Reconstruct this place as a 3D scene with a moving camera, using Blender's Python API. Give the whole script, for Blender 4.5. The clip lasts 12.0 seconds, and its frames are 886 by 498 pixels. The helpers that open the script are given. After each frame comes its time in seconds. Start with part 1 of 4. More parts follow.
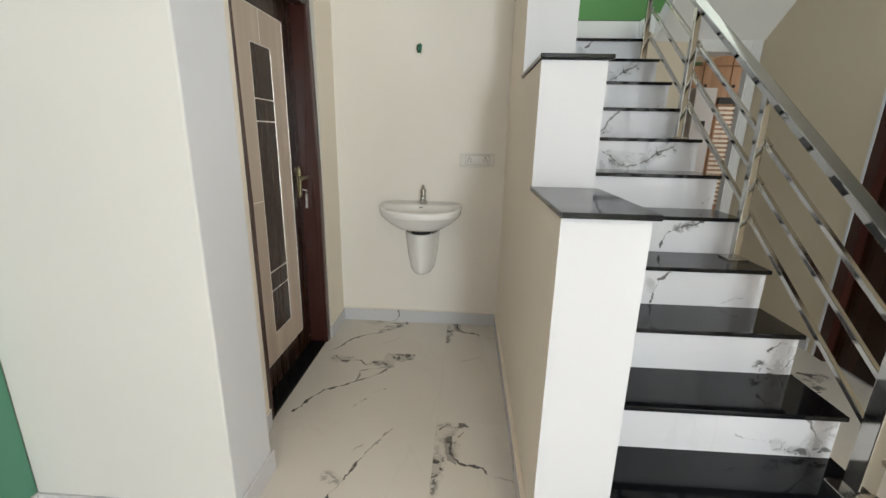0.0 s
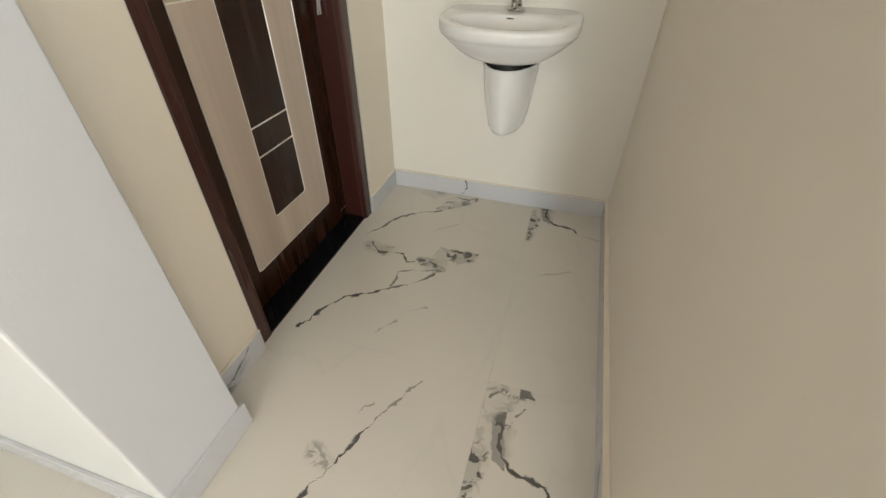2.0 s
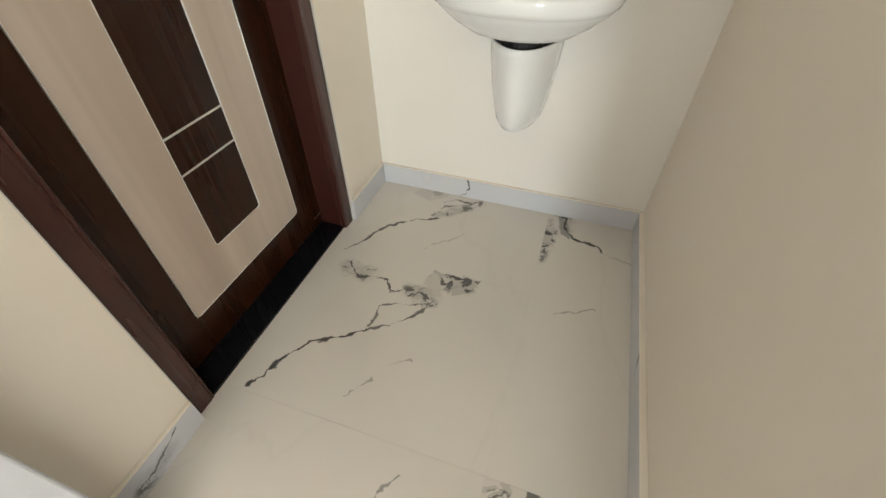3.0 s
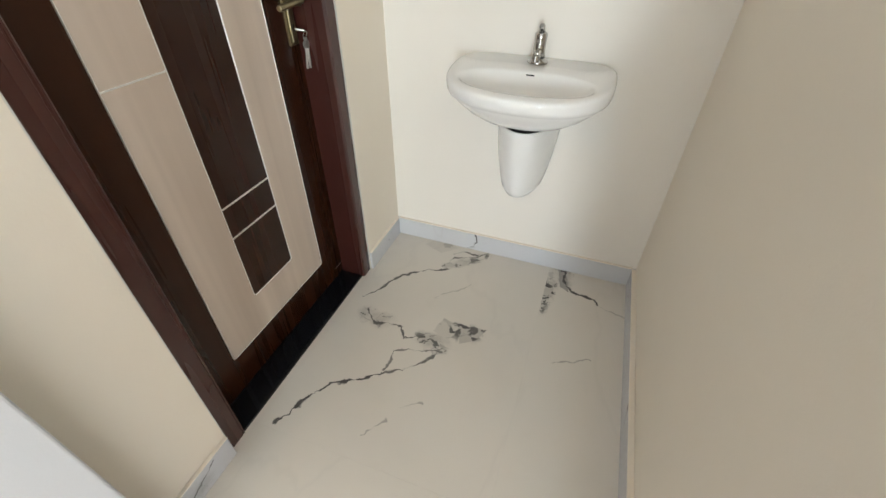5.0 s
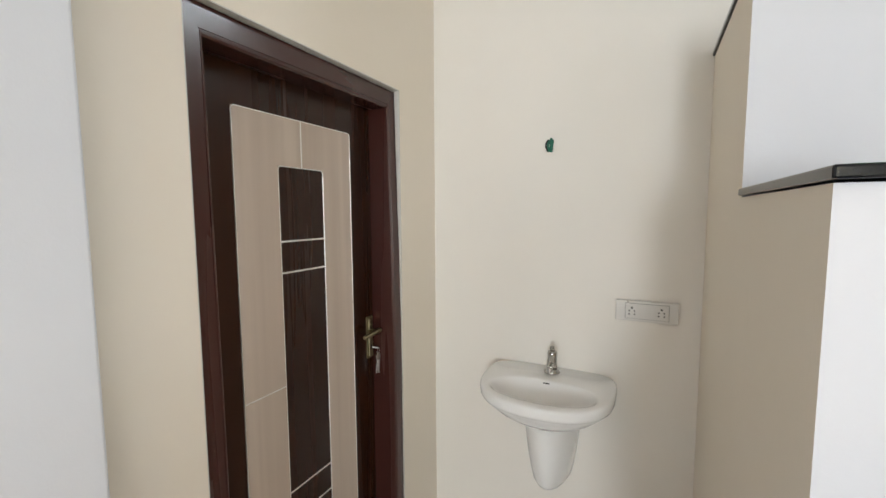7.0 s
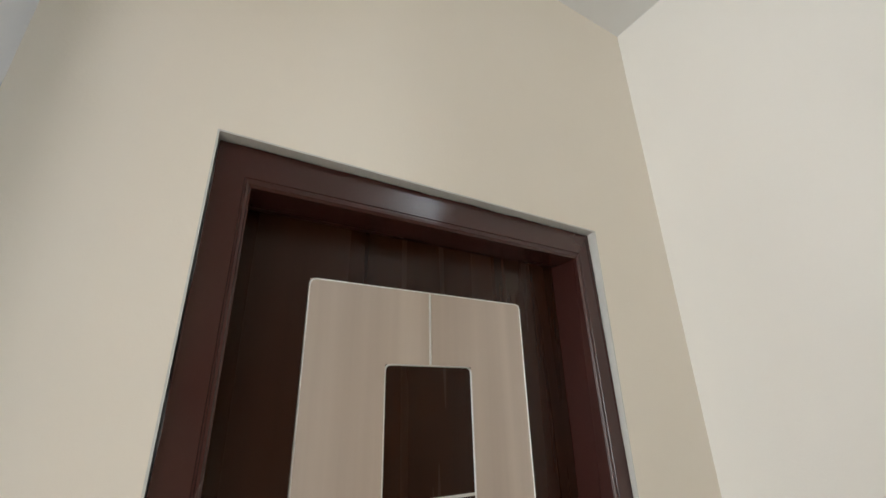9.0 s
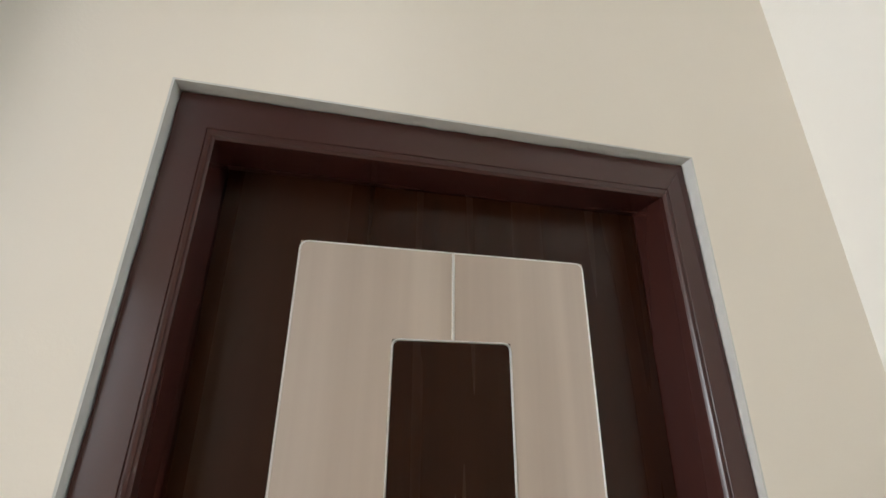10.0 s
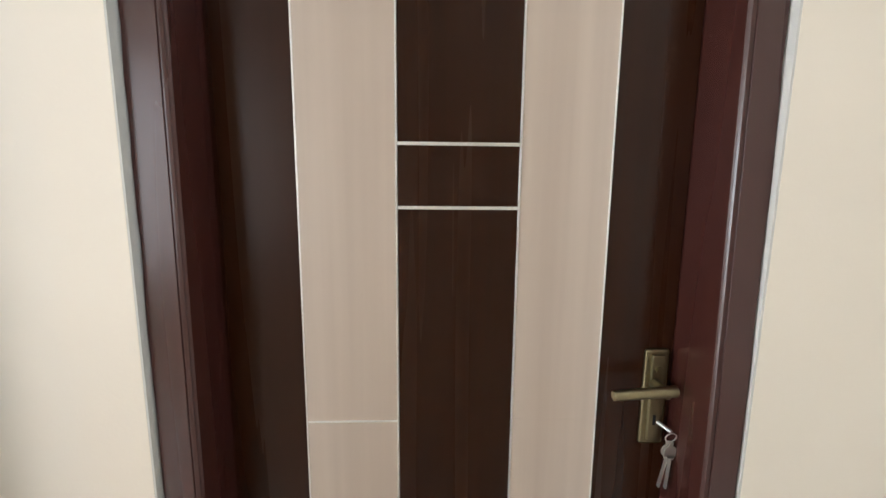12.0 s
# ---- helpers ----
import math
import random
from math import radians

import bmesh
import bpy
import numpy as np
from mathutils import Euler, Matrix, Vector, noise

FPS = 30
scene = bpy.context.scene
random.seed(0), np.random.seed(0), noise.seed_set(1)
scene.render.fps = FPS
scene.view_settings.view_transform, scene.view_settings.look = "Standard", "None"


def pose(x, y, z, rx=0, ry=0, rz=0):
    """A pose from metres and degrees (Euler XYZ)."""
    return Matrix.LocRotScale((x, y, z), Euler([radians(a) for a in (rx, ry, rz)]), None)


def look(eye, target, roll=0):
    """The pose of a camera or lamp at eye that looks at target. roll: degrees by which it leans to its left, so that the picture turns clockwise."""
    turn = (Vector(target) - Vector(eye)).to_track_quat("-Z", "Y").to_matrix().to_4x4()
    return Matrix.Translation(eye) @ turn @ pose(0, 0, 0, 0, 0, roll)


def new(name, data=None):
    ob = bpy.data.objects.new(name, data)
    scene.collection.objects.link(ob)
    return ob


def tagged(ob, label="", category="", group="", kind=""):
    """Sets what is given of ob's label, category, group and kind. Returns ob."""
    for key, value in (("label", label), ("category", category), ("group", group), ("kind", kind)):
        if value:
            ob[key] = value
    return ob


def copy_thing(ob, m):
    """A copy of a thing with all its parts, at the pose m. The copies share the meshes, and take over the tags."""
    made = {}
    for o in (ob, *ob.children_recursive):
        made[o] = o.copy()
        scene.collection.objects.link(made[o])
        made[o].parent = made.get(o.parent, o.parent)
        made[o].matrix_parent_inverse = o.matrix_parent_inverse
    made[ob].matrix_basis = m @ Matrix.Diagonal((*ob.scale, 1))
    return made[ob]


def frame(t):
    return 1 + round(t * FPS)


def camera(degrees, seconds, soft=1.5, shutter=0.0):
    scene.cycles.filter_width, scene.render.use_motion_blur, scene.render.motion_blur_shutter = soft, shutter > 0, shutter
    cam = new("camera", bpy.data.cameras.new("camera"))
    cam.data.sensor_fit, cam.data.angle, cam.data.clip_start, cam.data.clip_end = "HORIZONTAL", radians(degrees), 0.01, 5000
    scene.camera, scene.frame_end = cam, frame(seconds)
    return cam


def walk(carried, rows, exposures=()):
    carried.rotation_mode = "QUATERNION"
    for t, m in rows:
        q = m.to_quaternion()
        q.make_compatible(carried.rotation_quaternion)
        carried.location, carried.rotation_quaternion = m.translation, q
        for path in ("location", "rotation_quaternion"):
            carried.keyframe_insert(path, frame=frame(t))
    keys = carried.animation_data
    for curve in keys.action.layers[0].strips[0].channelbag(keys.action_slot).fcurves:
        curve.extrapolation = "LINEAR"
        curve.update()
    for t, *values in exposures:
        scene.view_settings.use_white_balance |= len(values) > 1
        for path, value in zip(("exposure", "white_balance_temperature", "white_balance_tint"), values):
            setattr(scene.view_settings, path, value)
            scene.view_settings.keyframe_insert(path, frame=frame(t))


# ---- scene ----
cam = camera(93.3, 12.0)
PATH = [
    (0, (0.859, -2.779, 1.319), (0.758, -0.853, 0.79), 1.3),
    (0.5, (0.892, -2.761, 1.259), (0.549, -0.95, 0.483), 1.0),
    (1, (0.919, -2.503, 1.202), (0.491, -0.817, 0.215), 0.7),
    (1.5, (0.886, -2.193, 1.163), (0.432, -0.611, 0.027), 0.5),
    (2, (0.846, -1.874, 1.156), (0.39, -0.374, -0.087), 0.4),
    (2.5, (0.82, -1.618, 1.132), (0.358, -0.19, -0.19), 0.1),
    (3, (0.774, -1.446, 1.111), (0.313, -0.081, -0.276), 0.0),
    (3.2, (0.702, -1.407, 1.1), (0.294, -0.042, -0.303), 1.5),
    (4.8, (0.737, -1.474, 1.255), (0.262, -0.069, -0.086), 1.4),
    (5, (0.781, -1.522, 1.273), (0.259, -0.065, 0.007), 0.6),
    (5.5, (0.809, -1.616, 1.345), (0.231, -0.043, 0.255), 0.6),
    (6, (0.86, -1.699, 1.42), (0.184, -0.014, 0.582), 0.3),
    (6.5, (0.908, -1.766, 1.484), (0.13, 0.001, 0.962), 0.1),
    (7, (0.928, -1.779, 1.549), (0.04, 0.004, 1.374), -0.3),
    (7.5, (0.872, -1.671, 1.577), (-0.181, 0.023, 1.727), -0.8),
    (7.7, (0.84, -1.631, 1.594), (-0.272, 0.015, 1.831), -0.9),
    (9.3, (0.606, -1.064, 1.62), (-1.073, -0.275, 2.368), -0.2),
    (9.5, (0.574, -1.015, 1.634), (-1.164, -0.333, 2.352), 0.1),
    (10, (0.557, -0.907, 1.604), (-1.276, -0.491, 2.288), 0.6),
    (10.5, (0.576, -0.843, 1.575), (-1.335, -0.596, 2.109), 0.7),
    (11, (0.591, -0.819, 1.533), (-1.381, -0.683, 1.837), 0.7),
    (11.5, (0.568, -0.799, 1.466), (-1.43, -0.723, 1.474), 0.6),
    (12, (0.563, -0.787, 1.394), (-1.413, -0.711, 1.095), 0.5),
]
walk(cam, [(r[0], look(*r[1:])) for r in PATH],
     [(0.0, -0.08, 7000, 12), (0.5, -0.12, 7000, 12), (1.0, -0.2, 7050, 12), (2.0, 0.18, 7250, 12), (3.0, 0.45, 7100, 12), (5.0, 0.52, 6700, 12), (5.5, 0.46, 6700, 12),
      (6.5, 0.25, 6700, 13), (7.0, 0.1, 6850, 15), (7.7, -0.08, 6950, 15), (9.5, 0.12, 6650, 14), (10.5, 0.42, 6600, 15), (12.0, 0.70, 6550, 15)])

# ---- light ----
world = bpy.data.worlds.new("sky")
scene.world = world
world.use_nodes = True
sky = world.node_tree.nodes.new("ShaderNodeTexSky")
sky.sky_type, sky.sun_disc = "NISHITA", False
sky.sun_elevation, sky.sun_rotation = radians(48), radians(200)
world.node_tree.nodes["Background"].inputs[1].default_value = 0.10
world.node_tree.links.new(sky.outputs[0], world.node_tree.nodes["Background"].inputs[0])

sun = new("sun", bpy.data.lights.new("sun", "SUN"))
sun.data.energy, sun.data.angle, sun.data.color = 2.5, radians(0.5), (1.0, 0.95, 0.86)
sun.matrix_world = pose(0, -10, 12, 42, 0, 200)


def window_light(name, m, width, height, watts, color):
    lamp = new(name, bpy.data.lights.new(name, "AREA"))
    lamp.data.shape, lamp.data.size, lamp.data.size_y = "RECTANGLE", width, height
    lamp.data.energy, lamp.data.color = watts, color
    lamp.matrix_world = m
    return lamp


DAY = (0.79, 0.92, 1.0)             # open sky
YARD = (0.92, 0.965, 1.0)            # sky and sunlit ground
# lamps in assumed, unseen windows, placed by how the walls are lit
window_light("window_light_back", look((2.4, -9.02, 1.45), (2.4, 0, 1.45)), 1.0, 2.0, 200, DAY)
window_light("window_light_side", look((3.15, -3.6, 1.6), (0, -3.6, 1.6)), 2.1, 1.7, 32, YARD)
window_light("window_light_upper", look((3.15, 1.215, 4.3), (0, 1.215, 4.3)), 0.55, 1.35, 80, DAY)
# added to brighten the cupboard; no kitchen window is known
window_light("fill_light_kitchen", look((4.55, 1.65, 1.6), (2, 1.65, 1.6)), 0.75, 1.1, 10, YARD)

DOWNLIGHTS = [(0.1, -3.7), (1.9, -3.7)]
for lx, ly in DOWNLIGHTS:
    bulb = window_light("downlight_bulb", look((lx, ly, 2.855), (lx, ly, 0)), 0.11, 0.11, 6, (1.0, 0.64, 0.33))
    bulb.data.shape = "DISK"

# ---- materials ----
def nodes_of(name):
    m = bpy.data.materials.new(name)
    m.use_nodes = True
    t = m.node_tree
    return m, t, t.nodes["Principled BSDF"]


def noise_of(t, coord, scale, detail=4.0, rough=0.55, stretch=None, distort=0.0):
    n = t.nodes.new("ShaderNodeTexNoise")
    n.inputs["Scale"].default_value, n.inputs["Detail"].default_value = scale, detail
    n.inputs["Roughness"].default_value, n.inputs["Distortion"].default_value = rough, distort
    if stretch:
        s = t.nodes.new("ShaderNodeVectorMath")
        s.operation = "MULTIPLY"
        s.inputs[1].default_value = stretch
        t.links.new(coord, s.inputs[0])
        coord = s.outputs[0]
    t.links.new(coord, n.inputs["Vector"])
    return n


def math_of(t, op, a, b=None, c=None, clamp=False):
    n = t.nodes.new("ShaderNodeMath")
    n.operation, n.use_clamp = op, clamp
    for i, v in enumerate((a, b, c)):
        if v is None:
            continue
        if isinstance(v, (int, float)):
            n.inputs[i].default_value = v
        else:
            t.links.new(v, n.inputs[i])
    return n.outputs[0]


def ramp_of(t, value, lo, hi, a, b):
    n = t.nodes.new("ShaderNodeMapRange")
    n.interpolation_type = "SMOOTHSTEP"
    for i, v in ((1, lo), (2, hi), (3, a), (4, b)):
        if isinstance(v, (int, float)):
            n.inputs[i].default_value = v
        else:
            t.links.new(v, n.inputs[i])
    t.links.new(value, n.inputs[0])
    return n.outputs[0]


def mix_of(t, fac, a, b):
    n = t.nodes.new("ShaderNodeMix")
    n.data_type = "RGBA"
    for i, v in ((0, fac), (6, a), (7, b)):
        if isinstance(v, (int, float)):
            n.inputs[i].default_value = v
        elif isinstance(v, tuple):
            n.inputs[i].default_value = (*v, 1)
        else:
            t.links.new(v, n.inputs[i])
    return n.outputs[2]


def bump_of(t, bsdf, height, strength, distance=0.002):
    n = t.nodes.new("ShaderNodeBump")
    n.inputs["Strength"].default_value, n.inputs["Distance"].default_value = strength, distance
    t.links.new(height, n.inputs["Height"])
    t.links.new(n.outputs[0], bsdf.inputs["Normal"])


def object_coord(t):
    return t.nodes.new("ShaderNodeTexCoord").outputs["Object"]


def paint(name, color, dark, rough=0.72, relief=0.25):
    """Roller-painted plaster: broad trowel marks, fine grain, faint scuffs."""
    m, t, b = nodes_of(name)
    c = object_coord(t)
    broad, fine = noise_of(t, c, 1.7, 5), noise_of(t, c, 160, 3)
    scuff = noise_of(t, c, 7, 8, 0.7, (1, 1, 0.5), 0.6)
    f = math_of(t, "ADD", ramp_of(t, broad.outputs[0], 0.35, 0.7, 0, 0.55), ramp_of(t, scuff.outputs[0], 0.6, 0.8, 0, 0.45), clamp=True)
    t.links.new(mix_of(t, f, color, dark), b.inputs["Base Color"])
    h = math_of(t, "ADD", math_of(t, "MULTIPLY", broad.outputs[0], 3.0), math_of(t, "MULTIPLY", fine.outputs[0], 0.25))
    bump_of(t, b, h, relief, 0.004)
    b.inputs["Roughness"].default_value = rough
    return m


def wood(name, a, bcol, rough, scale=1.0, relief=0.08, coat=0.0, contrast=(0.35, 0.68), gloss=0.5, along=(1, 1, 0.035), fine=0.28):
    """Laminate or painted timber with grain running upright."""
    m, t, b = nodes_of(name)
    c = object_coord(t)
    bands = noise_of(t, c, 14 * scale, 3, 0.5, along)
    fibre = noise_of(t, c, 90 * scale, 3, 0.5, along)
    f = math_of(t, "ADD", math_of(t, "MULTIPLY", bands.outputs[0], 1 - fine), math_of(t, "MULTIPLY", fibre.outputs[0], fine))
    t.links.new(mix_of(t, ramp_of(t, f, contrast[0], contrast[1], 0, 1), a, bcol), b.inputs["Base Color"])
    bump_of(t, b, fibre.outputs[0], relief, 0.001)
    t.links.new(ramp_of(t, bands.outputs[0], 0.3, 0.7, rough - 0.05, rough + 0.06), b.inputs["Roughness"])
    b.inputs["Specular IOR Level"].default_value = gloss
    b.inputs["Coat Weight"].default_value, b.inputs["Coat Roughness"].default_value = coat, 0.12
    return m


def plain(name, color, rough, metal=0.0, grain=40.0, vary=0.12, relief=0.03):
    m, t, b = nodes_of(name)
    c = object_coord(t)
    n = noise_of(t, c, grain, 5)
    t.links.new(mix_of(t, n.outputs[0], color, tuple(v * (1 - vary) for v in color)), b.inputs["Base Color"])
    t.links.new(ramp_of(t, n.outputs[0], 0.3, 0.7, max(rough - 0.04, 0.02), rough + 0.05), b.inputs["Roughness"])
    b.inputs["Metallic"].default_value = metal
    bump_of(t, b, n.outputs[0], relief, 0.001)
    return m


def granite(name):
    """Polished black granite with fine pale specks."""
    m, t, b = nodes_of(name)
    c = object_coord(t)
    speck, cloud = noise_of(t, c, 420, 2), noise_of(t, c, 6, 4)
    col = mix_of(t, ramp_of(t, speck.outputs[0], 0.62, 0.75, 0, 0.5), (0.005, 0.006, 0.008), (0.03, 0.032, 0.035))
    t.links.new(mix_of(t, math_of(t, "MULTIPLY", cloud.outputs[0], 0.35), col, (0.012, 0.013, 0.016)), b.inputs["Base Color"])
    t.links.new(ramp_of(t, cloud.outputs[0], 0.3, 0.7, 0.04, 0.10), b.inputs["Roughness"])
    b.inputs["Specular IOR Level"].default_value = 0.3
    return m


def marble(name, veins, rough=0.16, seed=0.0, stray=0.6, axes="xy", base=(0.73, 0.69, 0.63), grey=(0.66, 0.625, 0.57), patches=()):
    """Glazed marble-look tile. veins: rows of (points, width, strength, patchy). patches: convex cut-out shapes, anticlockwise, as (corners, veined, wash)."""
    m, t, b = nodes_of(name)
    c = object_coord(t)
    if axes != "xy":
        cut, join = t.nodes.new("ShaderNodeSeparateXYZ"), t.nodes.new("ShaderNodeCombineXYZ")
        t.links.new(c, cut.inputs[0])
        for i, a in enumerate(axes):
            t.links.new(cut.outputs["xyz".index(a)], join.inputs[i])
        c = join.outputs[0]
    off = t.nodes.new("ShaderNodeVectorMath")
    off.inputs[1].default_value = (seed, seed * 0.7, seed * 1.3)
    t.links.new(c, off.inputs[0])
    c2 = off.outputs[0]
    w1, w2 = noise_of(t, c2, 7, 3), noise_of(t, c2, 38, 3)

    def vec(op, a, bb=None, scale=None):
        n = t.nodes.new("ShaderNodeVectorMath")
        n.operation = op
        for i, v in enumerate((a, bb)):
            if isinstance(v, tuple):
                n.inputs[i].default_value = v
            elif v is not None:
                t.links.new(v, n.inputs[i])
        if scale is not None:
            if isinstance(scale, float):
                n.inputs["Scale"].default_value = scale
            else:
                t.links.new(scale, n.inputs["Scale"])
        return n

    warp = vec("ADD", vec("SCALE", vec("SUBTRACT", w1.outputs[1], (0.5, 0.5, 0.5)).outputs[0], None, 0.050).outputs[0],
               vec("SCALE", vec("SUBTRACT", w2.outputs[1], (0.5, 0.5, 0.5)).outputs[0], None, 0.030).outputs[0])
    p = vec("MULTIPLY", vec("ADD", c, warp.outputs[0]).outputs[0], (1, 1, 0)).outputs[0]
    thick = ramp_of(t, noise_of(t, c2, 16, 2).outputs[0], 0.36, 0.64, 0.12, 1.15)
    cells = noise_of(t, c2, 9, 1.5, 0.5, None, 0.3)
    lines = ramp_of(t, math_of(t, "ABSOLUTE", math_of(t, "SUBTRACT", cells.outputs[0], 0.5)), 0.004, 0.022, 1.0, 0.0)
    blots = ramp_of(t, noise_of(t, c2, 19, 6, 0.6, None, 0.6).outputs[0], 0.535, 0.56, 0, 1)
    wash = ramp_of(t, noise_of(t, c2, 8, 5).outputs[0], 0.42, 0.62, 0.08, 0.34)
    torn = math_of(t, "MAXIMUM", math_of(t, "MAXIMUM", math_of(t, "MULTIPLY", lines, 0.45), math_of(t, "MULTIPLY", blots, 0.92)), wash)
    total = None
    for points, width, strength, patchy in veins:
        near = None
        for a, e in zip(points, points[1:]):
            d = (e[0] - a[0], e[1] - a[1], 0)
            pa = vec("SUBTRACT", p, (a[0], a[1], 0)).outputs[0]
            h = math_of(t, "DIVIDE", vec("DOT_PRODUCT", pa, d).outputs["Value"], d[0] ** 2 + d[1] ** 2, clamp=True)
            foot = vec("SCALE", d, None, h).outputs[0]
            dist = vec("LENGTH", vec("SUBTRACT", pa, foot).outputs[0]).outputs["Value"]
            near = dist if near is None else math_of(t, "MINIMUM", near, dist)
        if patchy:
            k = math_of(t, "MULTIPLY", ramp_of(t, near, width * 0.25, width * 1.15, strength, 0), torn)
        else:
            k = ramp_of(t, near, math_of(t, "MULTIPLY", thick, width * 0.35), math_of(t, "MULTIPLY", thick, width), strength, 0)
        total = k if total is None else math_of(t, "MAXIMUM", total, k)
    for corners, veined, pale in patches:
        inside = None
        soft = vec("ADD", c, vec("SCALE", vec("SUBTRACT", w2.outputs[1], (0.5, 0.5, 0.5)).outputs[0], None, 0.018).outputs[0]).outputs[0]
        for a, e in zip(corners, corners[1:] + corners[:1]):
            n = (a[1] - e[1], e[0] - a[0], 0)
            size = math.hypot(n[0], n[1])
            side = vec("DOT_PRODUCT", vec("SUBTRACT", soft, (a[0], a[1], 0)).outputs[0], (n[0] / size, n[1] / size, 0)).outputs["Value"]
            inside = side if inside is None else math_of(t, "MINIMUM", inside, side)
        mask = ramp_of(t, inside, -0.001, 0.004, 0, 1)
        k = math_of(t, "MULTIPLY", mask, math_of(t, "MAXIMUM", math_of(t, "MULTIPLY", torn, veined), pale))
        total = k if total is None else math_of(t, "MAXIMUM", total, k)
    faint = noise_of(t, c2, 1.6, 5, 0.5, (1, 0.45, 1), 0.3)
    hair = ramp_of(t, math_of(t, "ABSOLUTE", math_of(t, "SUBTRACT", faint.outputs[0], 0.5)), 0.0, 0.012, stray * 0.12, 0)
    cloud = ramp_of(t, noise_of(t, c2, 3.2, 5).outputs[0], 0.45, 0.75, 0, 0.35)
    col = mix_of(t, cloud, base, grey)
    col = mix_of(t, hair, col, (0.42, 0.40, 0.38))
    if total is not None:
        tone = mix_of(t, noise_of(t, c2, 30, 4).outputs[0], (0.025, 0.025, 0.027), (0.12, 0.116, 0.112))
        col = mix_of(t, total, col, tone)
    t.links.new(col, b.inputs["Base Color"])
    n = noise_of(t, c2, 60, 3)
    t.links.new(ramp_of(t, n.outputs[0], 0.3, 0.7, rough - 0.04, rough + 0.06), b.inputs["Roughness"])
    return m


def glass(name):
    m, t, b = nodes_of(name)
    b.inputs["Transmission Weight"].default_value, b.inputs["Roughness"].default_value = 1.0, 0.02
    b.inputs["Base Color"].default_value = (0.95, 0.98, 0.97, 1)
    return m


CREAM = paint("cream_paint", (0.86, 0.788, 0.68), (0.83, 0.758, 0.648))
WHITE = paint("white_paint", (0.70, 0.715, 0.75), (0.675, 0.69, 0.722))
# back wall's cream, whitened for the cool daylight that falls on it
CREAM_LIT = paint("cream_paint_lit", (0.855, 0.818, 0.757), (0.825, 0.788, 0.727))
# tone of the pier's front faces, slightly less blue than WHITE
PIER_FRONT = paint("pier_front_ivory", (0.708, 0.715, 0.698), (0.683, 0.69, 0.672))
CEIL = paint("ceiling_paint", (0.82, 0.82, 0.80), (0.79, 0.79, 0.77))
BEIGE = paint("beige_paint", (0.66, 0.575, 0.44), (0.63, 0.545, 0.415))
GREEN = paint("green_paint", (0.085, 0.26, 0.175), (0.075, 0.235, 0.155))
DEEP_GREEN = paint("deep_green_paint", (0.05, 0.16, 0.04), (0.045, 0.14, 0.035))
# painted plaster reveal; the shade on its left side is toned into this grey
REVEAL = plain("plaster_reveal", (0.66, 0.645, 0.60), 0.85, 0, 60, 0.12, 0.1)
GROUT = plain("grout", (0.72, 0.69, 0.65), 0.8, 0, 80, 0.2, 0.1)
GRANITE = granite("black_granite")
SKIRT = marble("skirting_marble", [(((0.36, 0.012), (0.385, 0.014), (0.405, 0.045), (0.40, 0.09)), 0.006, 0.95, 0)], 0.2, 3.0, 1.0, "xz", (0.62, 0.63, 0.655), (0.565, 0.575, 0.60))
SKIRT_Y = marble("skirting_marble_side", [(((-1.37, 0.03), (-1.29, 0.05)), 0.03, 0.75, 1), (((-1.42, 0.0), (-1.33, 0.05), (-1.25, 0.08)), 0.006, 0.8, 0),
                                          (((-1.712, 0.09), (-1.737, 0.05), (-1.722, 0.0)), 0.007, 0.85, 0), (((-0.13, 0.05), (-0.10, 0.08)), 0.004, 0.6, 0), (((-0.75, 0.0), (-0.68, 0.09)), 0.005, 0.7, 0)], 0.2, 3.0, 1.0, "yz", (0.62, 0.63, 0.655), (0.565, 0.575, 0.60))
RISER_WHITE, RISER_GREY = (0.74, 0.755, 0.80), (0.67, 0.685, 0.73)
